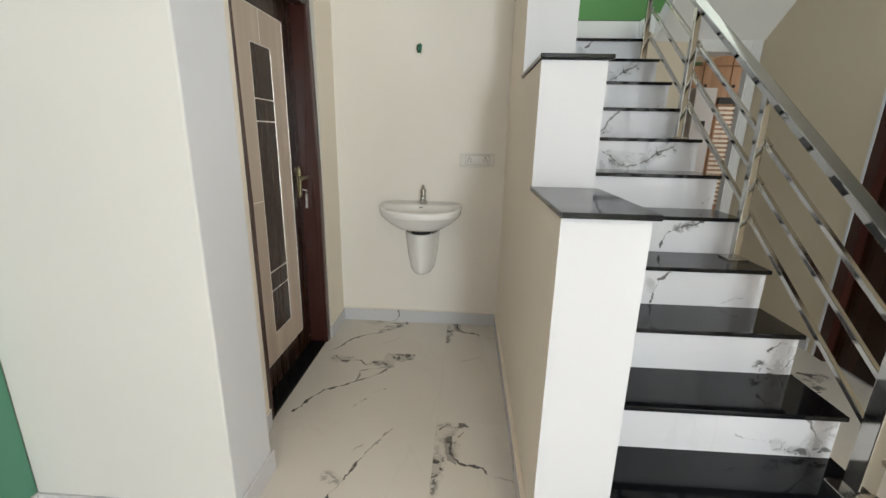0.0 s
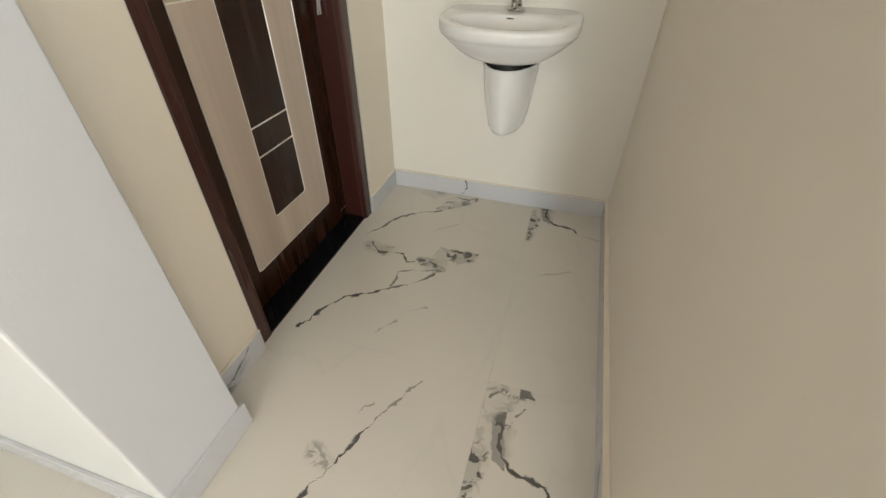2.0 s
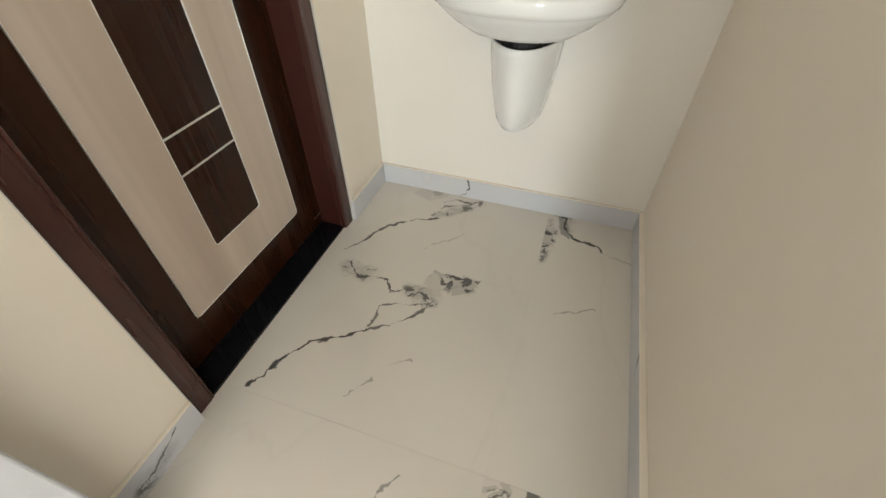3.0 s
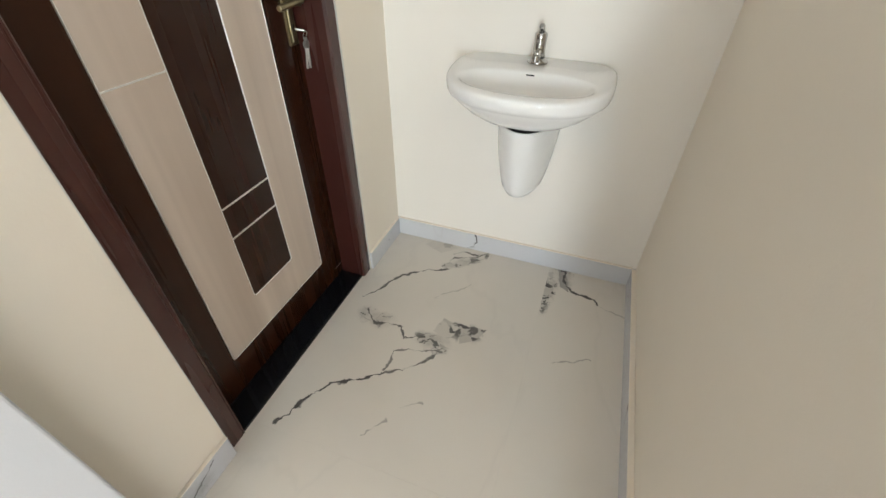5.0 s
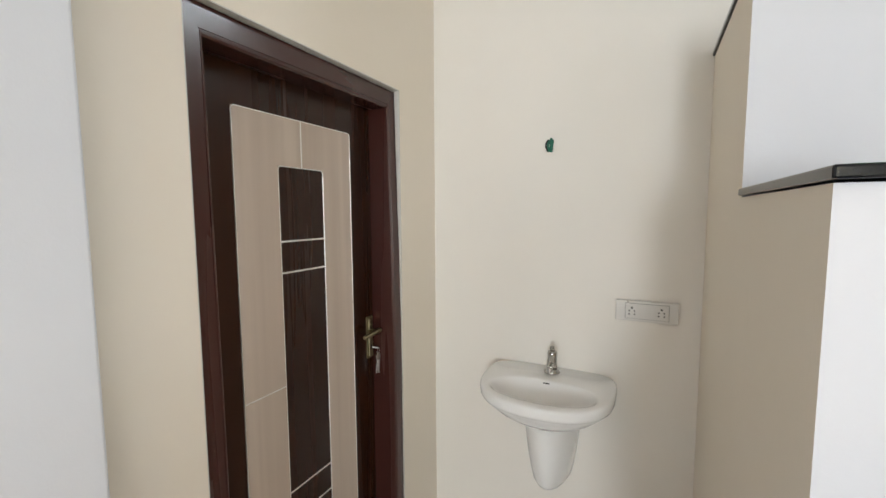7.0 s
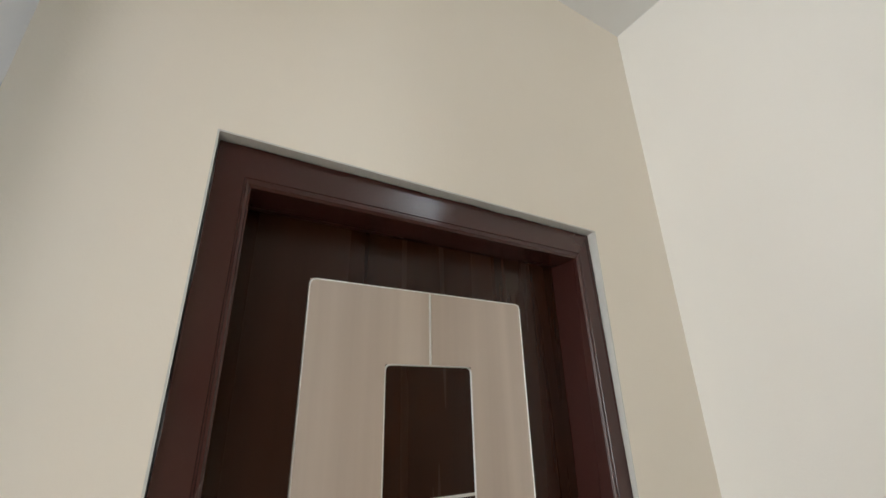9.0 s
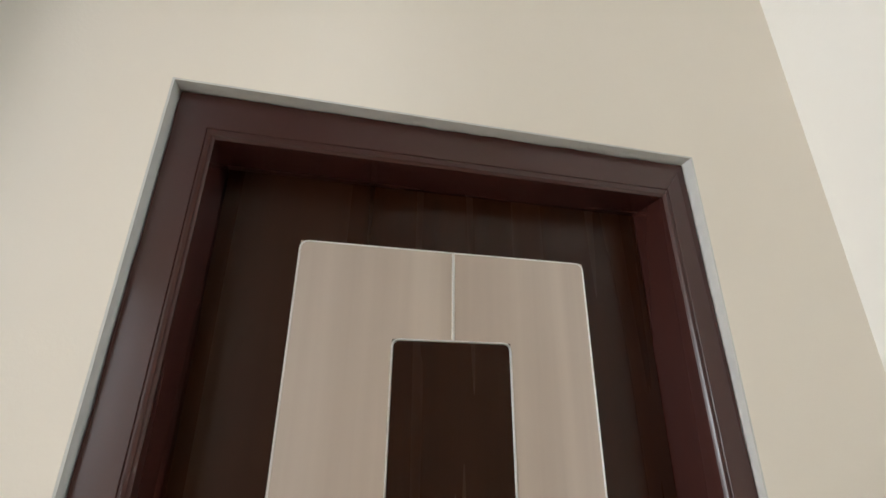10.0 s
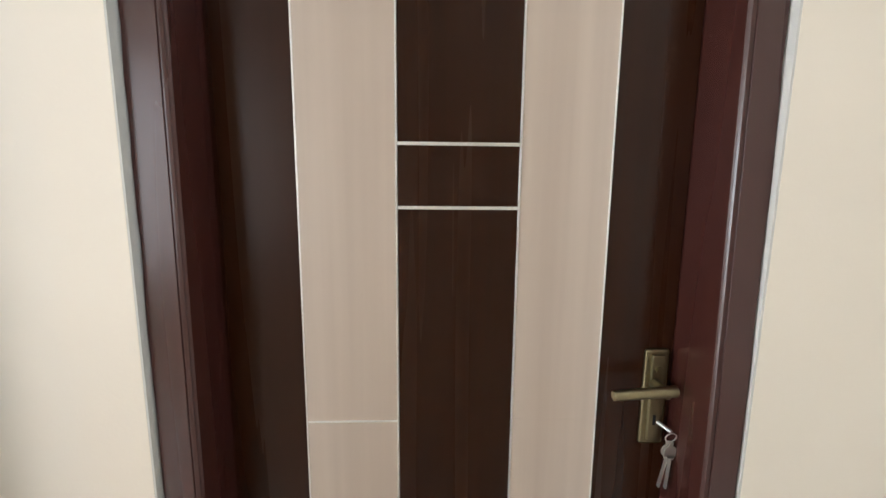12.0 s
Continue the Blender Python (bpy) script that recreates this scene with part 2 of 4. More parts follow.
RISER_VEINS = [
    ([(((0.03, 0.02), (0.07, 0.06), (0.11, 0.09), (0.13, 0.15)), 0.009, 0.95, 0)], ()),
    ([(((0.55, 0.08), (0.66, 0.06)), 0.005, 0.5, 0), (((0.78, 0.16), (0.81, 0.12), (0.83, 0.10)), 0.009, 0.75, 0), (((0.70, 0.055), (0.74, 0.03)), 0.028, 1.0, 1), (((0.76, 0.02), (0.88, 0.03)), 0.03, 0.95, 1)],
     ((((0.76, -0.01), (0.90, -0.01), (0.90, 0.18), (0.83, 0.18)), 0.4, 0.10),)),
    ([(((0.84, 0.15), (0.80, 0.10)), 0.010, 0.9, 0), (((0.90, 0.09), (0.86, 0.02)), 0.008, 0.8, 0), (((0.77, 0.03), (0.81, 0.015)), 0.028, 1.0, 1)], ((((0.79, -0.01), (0.90, -0.01), (0.90, 0.18), (0.84, 0.18)), 0.35, 0.08),)),
    ([(((0.48, 0.165), (0.43, 0.12), (0.41, 0.07), (0.405, 0.01)), 0.010, 0.9, 0), (((0.39, 0.11), (0.40, 0.08)), 0.025, 0.9, 1), (((0.72, 0.02), (0.82, 0.05)), 0.006, 0.3, 0)], ()),
    ([(((0.72, 0.165), (0.62, 0.13), (0.555, 0.09), (0.535, 0.02)), 0.010, 0.9, 0), (((0.68, 0.15), (0.60, 0.12)), 0.03, 0.8, 1)], ()),
    ([(((0.84, 0.02), (0.88, 0.06)), 0.005, 0.35, 0)], ()),
    ([(((0.34, 0.10), (0.40, 0.06), (0.47, 0.02), (0.55, 0.03), (0.60, 0.055), (0.69, 0.125), (0.76, 0.15)), 0.009, 0.85, 0), (((0.36, 0.08), (0.46, 0.03)), 0.04, 0.95, 1),
      (((0.53, 0.03), (0.60, 0.06)), 0.035, 0.95, 1), (((0.66, 0.11), (0.75, 0.15)), 0.05, 1.0, 1)], ((((0.33, -0.01), (0.62, -0.01), (0.60, 0.10), (0.33, 0.12)), 0.3, 0.05),)),
    ([(((0.41, 0.02), (0.43, 0.09), (0.50, 0.16)), 0.009, 0.8, 0), (((0.40, 0.03), (0.44, 0.05)), 0.03, 0.9, 1)], ()),
]
RISERS = [marble("riser_marble", veins, 0.12, 9.0 - n, 0.5, "xz", RISER_WHITE, RISER_GREY, patches) for n, (veins, patches) in enumerate(RISER_VEINS)]
TILE_A = marble("floor_tile_a", [
    (((0.09, 0.02), (0.14, 0.12), (0.18, 0.20), (0.26, 0.25), (0.33, 0.30)), 0.011, 0.98, 0),
    (((0.33, 0.30), (0.40, 0.33), (0.47, 0.42), (0.50, 0.47)), 0.007, 0.85, 0),
    (((0.33, 0.31), (0.33, 0.40), (0.42, 0.44), (0.50, 0.46)), 0.006, 0.75, 0),
    (((0.14, 0.55), (0.21, 0.50), (0.30, 0.52), (0.33, 0.47), (0.41, 0.51)), 0.009, 0.9, 0),
    (((0.14, 0.53), (0.24, 0.52)), 0.045, 0.85, 1), (((0.40, 0.50), (0.49, 0.48)), 0.045, 0.95, 1),
    (((0.50, 0.60), (0.58, 0.60)), 0.012, 0.95, 0), (((0.52, 0.56), (0.58, 0.58)), 0.05, 0.98, 1),
    (((0.09, 0.61), (0.14, 0.69), (0.19, 0.78), (0.28, 0.86), (0.38, 0.90)), 0.008, 0.9, 0),
    (((0.36, 0.92), (0.44, 0.98), (0.51, 1.05)), 0.03, 0.85, 1),
    (((0.36, 1.01), (0.41, 1.047), (0.475, 1.035), (0.517, 1.076)), 0.007, 0.85, 0), (((0.34, 0.91), (0.37, 0.98), (0.475, 1.03)), 0.006, 0.7, 0),
    (((0.38, 0.71), (0.42, 0.76), (0.49, 0.83)), 0.005, 0.28, 0),
    (((0.37, 0.08), (0.42, 0.14)), 0.006, 0.42, 0), (((0.44, 0.20), (0.505, 0.236)), 0.006, 0.42, 0)],
    patches=((((0.506, 0.607), (0.545, 0.513), (0.60, 0.545), (0.632, 0.617)), 1.0, 0.30), (((0.43, 0.54), (0.50, 0.50), (0.52, 0.60), (0.45, 0.615)), 0.35, 0.16), (((0.47, 0.42), (0.52, 0.47), (0.49, 0.50), (0.45, 0.47)), 0.9, 0.2), (((0.20, 1.03), (0.30, 0.99), (0.37, 1.06), (0.25, 1.10)), 0.4, 0.10)))
TILE_B = marble("floor_tile_b", [
    (((0.38, 0.61), (0.42, 0.75), (0.51, 0.98)), 0.010, 0.95, 0), (((0.38, 0.84), (0.43, 0.82)), 0.035, 0.5, 1),
    (((0.14, 0.55), (0.21, 0.50), (0.30, 0.52), (0.33, 0.47), (0.41, 0.51)), 0.009, 0.9, 0),
    (((0.14, 0.53), (0.24, 0.52)), 0.045, 0.85, 1), (((0.38, 0.50), (0.50, 0.48)), 0.05, 0.95, 1),
    (((0.50, 0.61), (0.62, 0.60)), 0.015, 0.95, 0), (((0.52, 0.56), (0.61, 0.59)), 0.05, 0.98, 1),
    (((0.09, 0.10), (0.18, 0.20), (0.33, 0.30), (0.47, 0.42)), 0.007, 0.8, 0),
    (((0.51, 0.98), (0.55, 1.035), (0.60, 1.13)), 0.006, 0.6, 0), (((0.44, 0.975), (0.48, 1.025)), 0.005, 0.5, 0)], 0.16, 0.37,
    patches=((((0.506, 0.607), (0.545, 0.513), (0.60, 0.545), (0.632, 0.617)), 1.0, 0.30), (((0.43, 0.54), (0.50, 0.50), (0.52, 0.60), (0.45, 0.615)), 0.35, 0.16), (((0.47, 0.42), (0.52, 0.47), (0.49, 0.50), (0.45, 0.47)), 0.9, 0.2),))
TILE_C = marble("floor_tile_c", [
    (((0.07, 1.07), (0.08, 0.99), (0.12, 0.94), (0.21, 0.93), (0.22, 0.90)), 0.012, 0.95, 0),
    (((0.07, 1.08), (0.08, 1.00)), 0.045, 0.9, 1), (((0.00, 0.79), (0.02, 0.98)), 0.035, 0.85, 1),
    (((0.01, 1.15), (0.05, 1.185)), 0.009, 0.8, 0), (((0.11, 1.17), (0.15, 1.18)), 0.010, 0.85, 0), (((0.02, 1.17), (0.14, 1.17)), 0.02, 0.8, 1), (((0.13, 1.13), (0.11, 1.10)), 0.007, 0.7, 0),
    (((0.22, 0.90), (0.36, 0.86)), 0.005, 0.4, 0), (((0.09, 0.55), (0.23, 0.62)), 0.005, 0.45, 0)], 0.16, 0.81,
    patches=((((-0.01, 0.80), (0.045, 0.90), (0.085, 1.07), (0.125, 1.21), (-0.01, 1.21)), 0.28, 0.05), (((0.035, 1.07), (0.06, 0.955), (0.11, 0.93), (0.095, 0.985), (0.085, 1.075)), 1.0, 0.55),
             (((0.10, 1.16), (0.147, 1.185), (0.125, 1.21), (0.10, 1.21)), 0.95, 0.8), (((-0.01, 0.79), (0.045, 0.90), (0.03, 0.98), (-0.01, 0.985)), 1.0, 0.28)))
TILE_D = marble("floor_tile_d", [(((0.22, 0.49), (0.30, 0.46), (0.34, 0.47)), 0.009, 0.65, 0), (((0.24, 0.51), (0.32, 0.53)), 0.022, 0.6, 1), (((0.52, 0.42), (0.59, 0.46), (0.68, 0.47)), 0.006, 0.28, 0)], 0.16, 1.9)
FRAME = wood("maroon_door_frame", (0.042, 0.0118, 0.0092), (0.058, 0.0172, 0.0130), 0.24, 0.7, 0.0, 0.1, (0.0, 1.0), 0.5, (1, 1, 0.035), 0.1)
FRAME_H = wood("maroon_door_head", (0.042, 0.0118, 0.0092), (0.058, 0.0172, 0.0130), 0.24, 0.7, 0.0, 0.1, (0.0, 1.0), 0.5, (1, 0.035, 1), 0.1)
DARKWOOD = wood("dark_walnut_laminate", (0.0120, 0.0030, 0.0009), (0.042, 0.0112, 0.0032), 0.27, 0.8, 0.0, 0.0, (0.05, 0.95), 0.30, (1, 1, 0.022), 0.15)
PALEWOOD = wood("pale_ash_laminate", (0.50, 0.405, 0.335), (0.68, 0.575, 0.485), 0.36, 0.6, 0.02, 0.0, (0.30, 0.72), 0.4, (1, 1, 0.03), 0.12)
PINE = wood("orange_pine", (0.36, 0.20, 0.11), (0.48, 0.28, 0.16), 0.4)
# tap's chrome, darkened for the dim surroundings it mirrors
TAP_METAL = plain("darkened_chrome", (0.50, 0.49, 0.47), 0.12, 1.0, 30, 0.08, 0.01)
CHROME = plain("chrome", (0.85, 0.85, 0.84), 0.08, 1.0, 30, 0.05, 0.01)
# handrail's own steel, darker for the black treads it reflects
RAIL = plain("darkened_rail_steel", (0.44, 0.425, 0.39), 0.05, 1.0, 30, 0.05, 0.0)
STEEL = plain("polished_steel", (0.52, 0.50, 0.46), 0.10, 1.0, 30, 0.08, 0.01)
SILVER = plain("silver_inlay", (0.95, 0.945, 0.92), 0.45, 1.0, 200, 0.1, 0.02)
BRASS = plain("antique_brass", (0.36, 0.31, 0.19), 0.34, 1.0, 60, 0.25, 0.05)
CERAMIC = plain("white_ceramic", (0.90, 0.90, 0.89), 0.08, 0, 6, 0.03, 0.0)
PLASTIC = plain("white_plastic", (0.74, 0.72, 0.68), 0.35, 0, 30, 0.05, 0.02)
GAP_SHADE = plain("gap_shade_grey", (0.20, 0.19, 0.18), 0.6)
RUBBER = plain("black_rubber", (0.015, 0.015, 0.016), 0.5)
GREENWIRE = plain("green_insulation", (0.02, 0.19, 0.12), 0.4, 0, 60, 0.3)
KEYMETAL = plain("nickel_key", (0.82, 0.81, 0.78), 0.42, 1.0, 80, 0.2, 0.05)
GLASS = glass("window_glass")
ALU = plain("white_window_frame", (0.75, 0.75, 0.74), 0.4)


# ---- mesh helpers ----
def box(bm, x0, x1, y0, y1, z0, z1):
    v = [bm.verts.new((x, y, z)) for x in (x0, x1) for y in (y0, y1) for z in (z0, z1)]
    for f in ((0, 1, 3, 2), (4, 6, 7, 5), (0, 4, 5, 1), (2, 3, 7, 6), (0, 2, 6, 4), (1, 5, 7, 3)):
        bm.faces.new([v[i] for i in f])


def boxes(*rows):
    bm = bmesh.new()
    for r in rows:
        box(bm, *r)
    return bm


def rounded(bm, width, segments=2):
    bmesh.ops.bevel(bm, geom=bm.edges[:], offset=width, segments=segments, affect="EDGES", profile=0.5)
    return bm


def to_mesh(name, bm, material, smooth=False):
    bmesh.ops.recalc_face_normals(bm, faces=bm.faces[:])
    me = bpy.data.meshes.new(name)
    bm.to_mesh(me)
    bm.free()
    me.materials.append(material)
    if smooth:
        for p in me.polygons:
            p.use_smooth = True
    return me


def part(name, bm, material, parent=None, label="", smooth=False):
    ob = new(name, to_mesh(name, bm, material, smooth))
    if parent is not None:
        ob.parent = parent
    if label:
        ob["label"] = label
    return ob


def thing(name, label, category, m=None, group="", kind=""):
    ob = new(name)
    if m is not None:
        ob.matrix_world = m
    return tagged(ob, label, category, group, kind)


def structure(name, bm, material, label, category, smooth=False):
    return tagged(part(name, bm, material, None, "", smooth), label, category, "", "structure")


def tube(bm, a, b, r, n=16, r2=None):
    """A capped round bar from a to b."""
    a, b = Vector(a), Vector(b)
    m = Matrix.Translation((a + b) / 2) @ (b - a).to_track_quat("Z", "Y").to_matrix().to_4x4()
    bmesh.ops.create_cone(bm, cap_ends=True, segments=n, radius1=r, radius2=r if r2 is None else r2, depth=(b - a).length, matrix=m)


def square_bar(bm, a, b, w, h):
    """A square bar from a to b, its sides upright."""
    a, b = Vector(a), Vector(b)
    d = (b - a).normalized()
    up = Vector((0, 0, 1)) if abs(d.z) < 0.99 else Vector((0, 1, 0))
    s = d.cross(up).normalized()
    u = s.cross(d).normalized()
    ring = []
    for c in (a, b):
        ring.append([bm.verts.new(c + s * sx * w / 2 + u * sz * h / 2) for sx, sz in ((-1, -1), (1, -1), (1, 1), (-1, 1))])
    for i in range(4):
        bm.faces.new((ring[0][i], ring[0][(i + 1) % 4], ring[1][(i + 1) % 4], ring[1][i]))
    bm.faces.new(ring[0][::-1])
    bm.faces.new(ring[1])


def loft(bm, rings, cap_first=True, cap_last=True):
    made = [[bm.verts.new(p) for p in r] for r in rings]
    n = len(made[0])
    for a, b in zip(made, made[1:]):
        for i in range(n):
            bm.faces.new((a[i], a[(i + 1) % n], b[(i + 1) % n], b[i]))
    if cap_first:
        bm.faces.new(made[0][::-1])
    if cap_last:
        bm.faces.new(made[-1])


# ---- the shell ----
CEILING = 2.88
LEFT, RIGHT = -0.59, 3.125          # hall walls
SW0, SW1 = 1.106, 1.338             # the stepped stair wall
PIER_X, PIER_Y0, PIER_Y1 = 0.122, -1.684, -1.430
# unseen hall end, set far back to even out the light
BACK = -9.0

structure("floor_slab", boxes((-4, 5, -9.3, 5, -0.15, -0.006)), GROUT, "pale grey floor bed under the tiles", "floor")
structure("wall_alcove_back", boxes((-0.25, SW1 - 0.001, 0.0, 0.2, 0, CEILING)), CREAM_LIT, "cream painted alcove wall behind the basin, paled by daylight put into its colour", "wall")
DY0, DY1, DZ = -1.182, -0.303, 2.039
structure("wall_door_side", boxes((-0.2, 0, DY1, 0, 0, CEILING), (-0.2, 0, PIER_Y1, DY0, 0, CEILING), (-0.2, 0, DY0, DY1, DZ, CEILING)),
          CREAM, "cream painted wall round the brown door", "wall")
pier = structure("wall_pier", rounded(boxes((LEFT, PIER_X, PIER_Y0, PIER_Y1, 0, CEILING)), 0.006, 3), WHITE, "pier beside the alcove, ivory front and white side", "wall")
pier.data.materials.append(PIER_FRONT)
for f in pier.data.polygons:
    if f.normal.y < -0.6:
        f.material_index = 1
structure("wall_green_strip", boxes((LEFT - 0.2, LEFT, -1.790, PIER_Y0, 0, CEILING)), GREEN, "sea green painted strip of wall", "wall")
JAMB = -1.905
structure("wall_hall_left", boxes((LEFT - 0.2, LEFT + 0.006, JAMB, -1.790, 0, CEILING),                                   (LEFT - 0.2, LEFT, -2.85, JAMB, 2.1, CEILING)), WHITE, "white painted hall wall with a doorway", "wall")
structure("wall_hall_left_front", boxes((LEFT - 0.2, LEFT, BACK, -2.85, 0, CEILING)), WHITE, "white painted hall wall", "wall")
structure("wall_side_room", boxes((-3.2, -3.0, -4.5, -0.5, 0, CEILING), (-3.0, LEFT - 0.2, -0.7, -0.5, 0, CEILING), (-3.0, LEFT - 0.2, -4.5, -4.3, 0, CEILING)),
          CREAM, "cream walls of the side room", "wall")
structure("wall_hall_back", boxes((LEFT - 0.2, 1.85, BACK - 0.2, BACK, 0, CEILING), (2.95, RIGHT + 0.2, BACK - 0.2, BACK, 0, CEILING),
                                  (1.85, 2.95, BACK - 0.2, BACK, 0, 0.4), (1.85, 2.95, BACK - 0.2, BACK, 2.5, CEILING)), WHITE, "unseen white end wall with the assumed front window", "wall")
D2Y0, D2Y1 = -1.16, -0.235
structure("wall_right", boxes((RIGHT, RIGHT + 0.2, D2Y1, 0.93, 0, 5.6), (RIGHT, RIGHT + 0.2, D2Y0, D2Y1, 2.08, 5.6),
                              (RIGHT, RIGHT + 0.2, -2.1, D2Y0, 0, 5.6), (RIGHT, RIGHT + 0.2, -2.5, -2.1, 0, CEILING), (RIGHT, RIGHT + 0.2, BACK, -4.7, 0, CEILING),
                              (RIGHT, RIGHT + 0.2, -4.7, -2.5, 0, 0.7), (RIGHT, RIGHT + 0.2, -4.7, -2.5, 2.5, CEILING),
                              (RIGHT, RIGHT + 0.2, 0.93, 2.2, 2.12, 3.6), (RIGHT, RIGHT + 0.2, 0.93, 2.2, 5.0, 5.6),
                              (RIGHT, RIGHT + 0.2, 1.5, 2.2, 3.6, 5.0)), BEIGE, "beige painted wall along the stairs", "wall")
FAR = 0.93
structure("wall_under_landing", boxes((2.253, 2.559, FAR, FAR + 0.12, 0, 2.12), (2.559, RIGHT, FAR, FAR + 0.12, 2.078, 2.12)),
          BEIGE, "beige wall under the landing", "wall")
structure("wall_landing", boxes((SW1, RIGHT + 0.2, 2.2, 2.4, 2.1, 5.6)), DEEP_GREEN, "deep green painted wall at the landing", "wall")
structure("wall_stair_left", boxes((SW0, SW1, 0.201, 2.4, 0, 5.6), (SW0, SW1, 0.0, 0.2, CEILING, 5.6)), WHITE, "white painted wall beside the upper stairs", "wall")
structure("wall_stair_upper", boxes((SW0 - 0.2, RIGHT + 0.2, -2.0, -1.8, CEILING + 0.12, 5.6), (SW0 - 0.2, SW0, -1.8, 0.0, CEILING + 0.12, 5.6)), WHITE, "white upper stairwell walls", "wall")
structure("ceiling_hall", boxes((-4, RIGHT + 0.2, BACK - 0.2, -1.8, CEILING, CEILING + 0.12), (-4, SW0, -1.8, 0.2, CEILING, CEILING + 0.12)), CEIL, "white painted ceiling", "ceiling")
structure("ceiling_stairwell", boxes((0.9, RIGHT + 0.2, -2.0, 2.4, 5.6, 5.72)), CEIL, "white stairwell ceiling", "ceiling")
structure("landing", boxes((SW1, RIGHT, 1.17, 2.2, 2.12, 2.262), (2.253, RIGHT, FAR, 1.17, 2.12, 2.262)), CEIL, "white plastered landing slab", "landing")


def sloped_slab(y0, z0, y1, z1, thick, x0, x1):
    bm = bmesh.new()
    v = [bm.verts.new((x, y, z)) for x in (x0, x1) for y, z in ((y0, z0), (y1, z1), (y1, z1 + thick), (y0, z0 + thick))]
    for f in ((0, 1, 2, 3), (7, 6, 5, 4), (0, 4, 5, 1), (1, 5, 6, 2), (2, 6, 7, 3), (3, 7, 4, 0)):
        bm.faces.new([v[i] for i in f])
    return bm


structure("stair_soffit", sloped_slab(0.93, 2.06, -1.78, 4.15, 0.15, 2.29, RIGHT), CEIL, "white plastered underside of the upper flight", "ceiling")

# kitchen beyond the doorway under the landing
structure("wall_kitchen", boxes((1.3, 1.5, 1.05, 4.2, 0, 2.7), (4.6, 4.8, 1.05, 1.25, 0, 2.7), (4.6, 4.8, 2.05, 4.2, 0, 2.7), (4.6, 4.8, 1.25, 2.05, 0, 1.0), (4.6, 4.8, 1.25, 2.05, 2.2, 2.7),
                                (1.3, 4.8, 4.2, 4.4, 0, 2.7), (RIGHT, 4.8, FAR, FAR + 0.12, 0, 2.7)), CREAM, "cream kitchen walls", "wall")
structure("ceiling_kitchen", boxes((1.5, 4.8, 2.4, 4.4, 2.7, 2.8), (RIGHT + 0.2, 4.8, 1.0, 2.4, 2.7, 2.8)), CEIL, "white kitchen ceiling", "ceiling")

# skirting of marble tile, each run a strip with a small round edge
SKH, SKT = 0.092, 0.011
skirt_runs = [(0, SW0, -SKT, 0), (0, SKT, DY1, -SKT), (0, SKT, PIER_Y1, DY0), (PIER_X, PIER_X + SKT, PIER_Y0 - SKT, PIER_Y1 + 0.012),
              (LEFT + SKT, PIER_X, PIER_Y0 - SKT, PIER_Y0), (LEFT, LEFT + SKT, -1.787, PIER_Y0), (LEFT + 0.006, LEFT + 0.006 + SKT, JAMB - SKT, -1.787),
              (SW0 - 0.017, SW0, -1.702, -SKT), (SW0 - 0.017, SW1 + 0.006, -1.714, -1.702), (LEFT - 0.2, LEFT + 0.006, JAMB - SKT, JAMB),
              (RIGHT - SKT, RIGHT, D2Y1 + 0.06, FAR)]
for run in skirt_runs:
    structure("baseboard", rounded(boxes((*run, 0, SKH)), 0.0025), SKIRT if run[1] - run[0] > 0.03 else SKIRT_Y, "pale grey marble tile skirting", "skirting")
for run in ((SKT, SW0 - 0.018, -SKT - 0.001, 0), (0, SKT + 0.001, PIER_Y1 + 0.013, DY0), (0, SKT + 0.001, DY1, -SKT)):
    structure("trim", rounded(boxes((*run, SKH, SKH + 0.004)), 0.0015, 1), CREAM, "cream bead of grout on the skirting", "trim")
structure("trim", rounded(boxes((SW0 - 0.018, SW0, -1.70, -SKT, SKH, SKH + 0.005)), 0.002), CREAM, "cream bead of grout on the skirting", "trim")

# stepped stair wall with granite copings
for n, (y0, y1, z) in enumerate(((-1.702, -1.171, 1.117), (-1.171, -0.641, 1.579), (-0.641, -0.001, 2.084))):
    w = structure("wall_stair_%d" % (n + 1), boxes((SW0, SW1, y0, y1, 0, z)), WHITE, "step of the half wall by the stairs, white with a cream alcove side", "wall")
    w.data.materials.append(CREAM)
    for f in w.data.polygons:
        if f.normal.x < -0.9:
            f.material_index = 1
for y0, y1, z in ((-1.722, -1.172, 1.136), (-1.191, -0.642, 1.598), (-0.661, -0.002, 2.102)):
    tagged(part("coping_slab", rounded(boxes((SW0 - 0.007, SW1 + 0.016, y0, y1, z - 0.016, z)), 0.003), GRANITE),
           "polished black granite coping on the stepped wall", "coping", "stair wall copings")

# ---- stairs ----
RISE, GOING, NOSE0 = 0.189, 0.2592, -1.939
SX0, SX1 = SW1 + 0.001, 2.253
stairs = thing("stairs", "black granite and white marble staircase", "stairs", pose(0, 0, 0), "", "structure")
bm = bmesh.new()
for k in range(1, 12):
    y = NOSE0 + GOING * k + 0.03
    box(bm, SX0, SX1 - 0.014, y, y + GOING + (0.0 if k < 11 else 0.05), 0.0, RISE * k - 0.02)
part("body", bm, WHITE, stairs)
tread_mesh = to_mesh("tread", rounded(boxes((0, SX1 - SX0, 0, GOING + 0.028, -0.02, 0)), 0.003), GRANITE)
riser_meshes = [to_mesh("riser", boxes((0, SX1 - SX0 - 0.012, 0, 0.012, 0, RISE - 0.0205)), mt) for mt in RISERS]
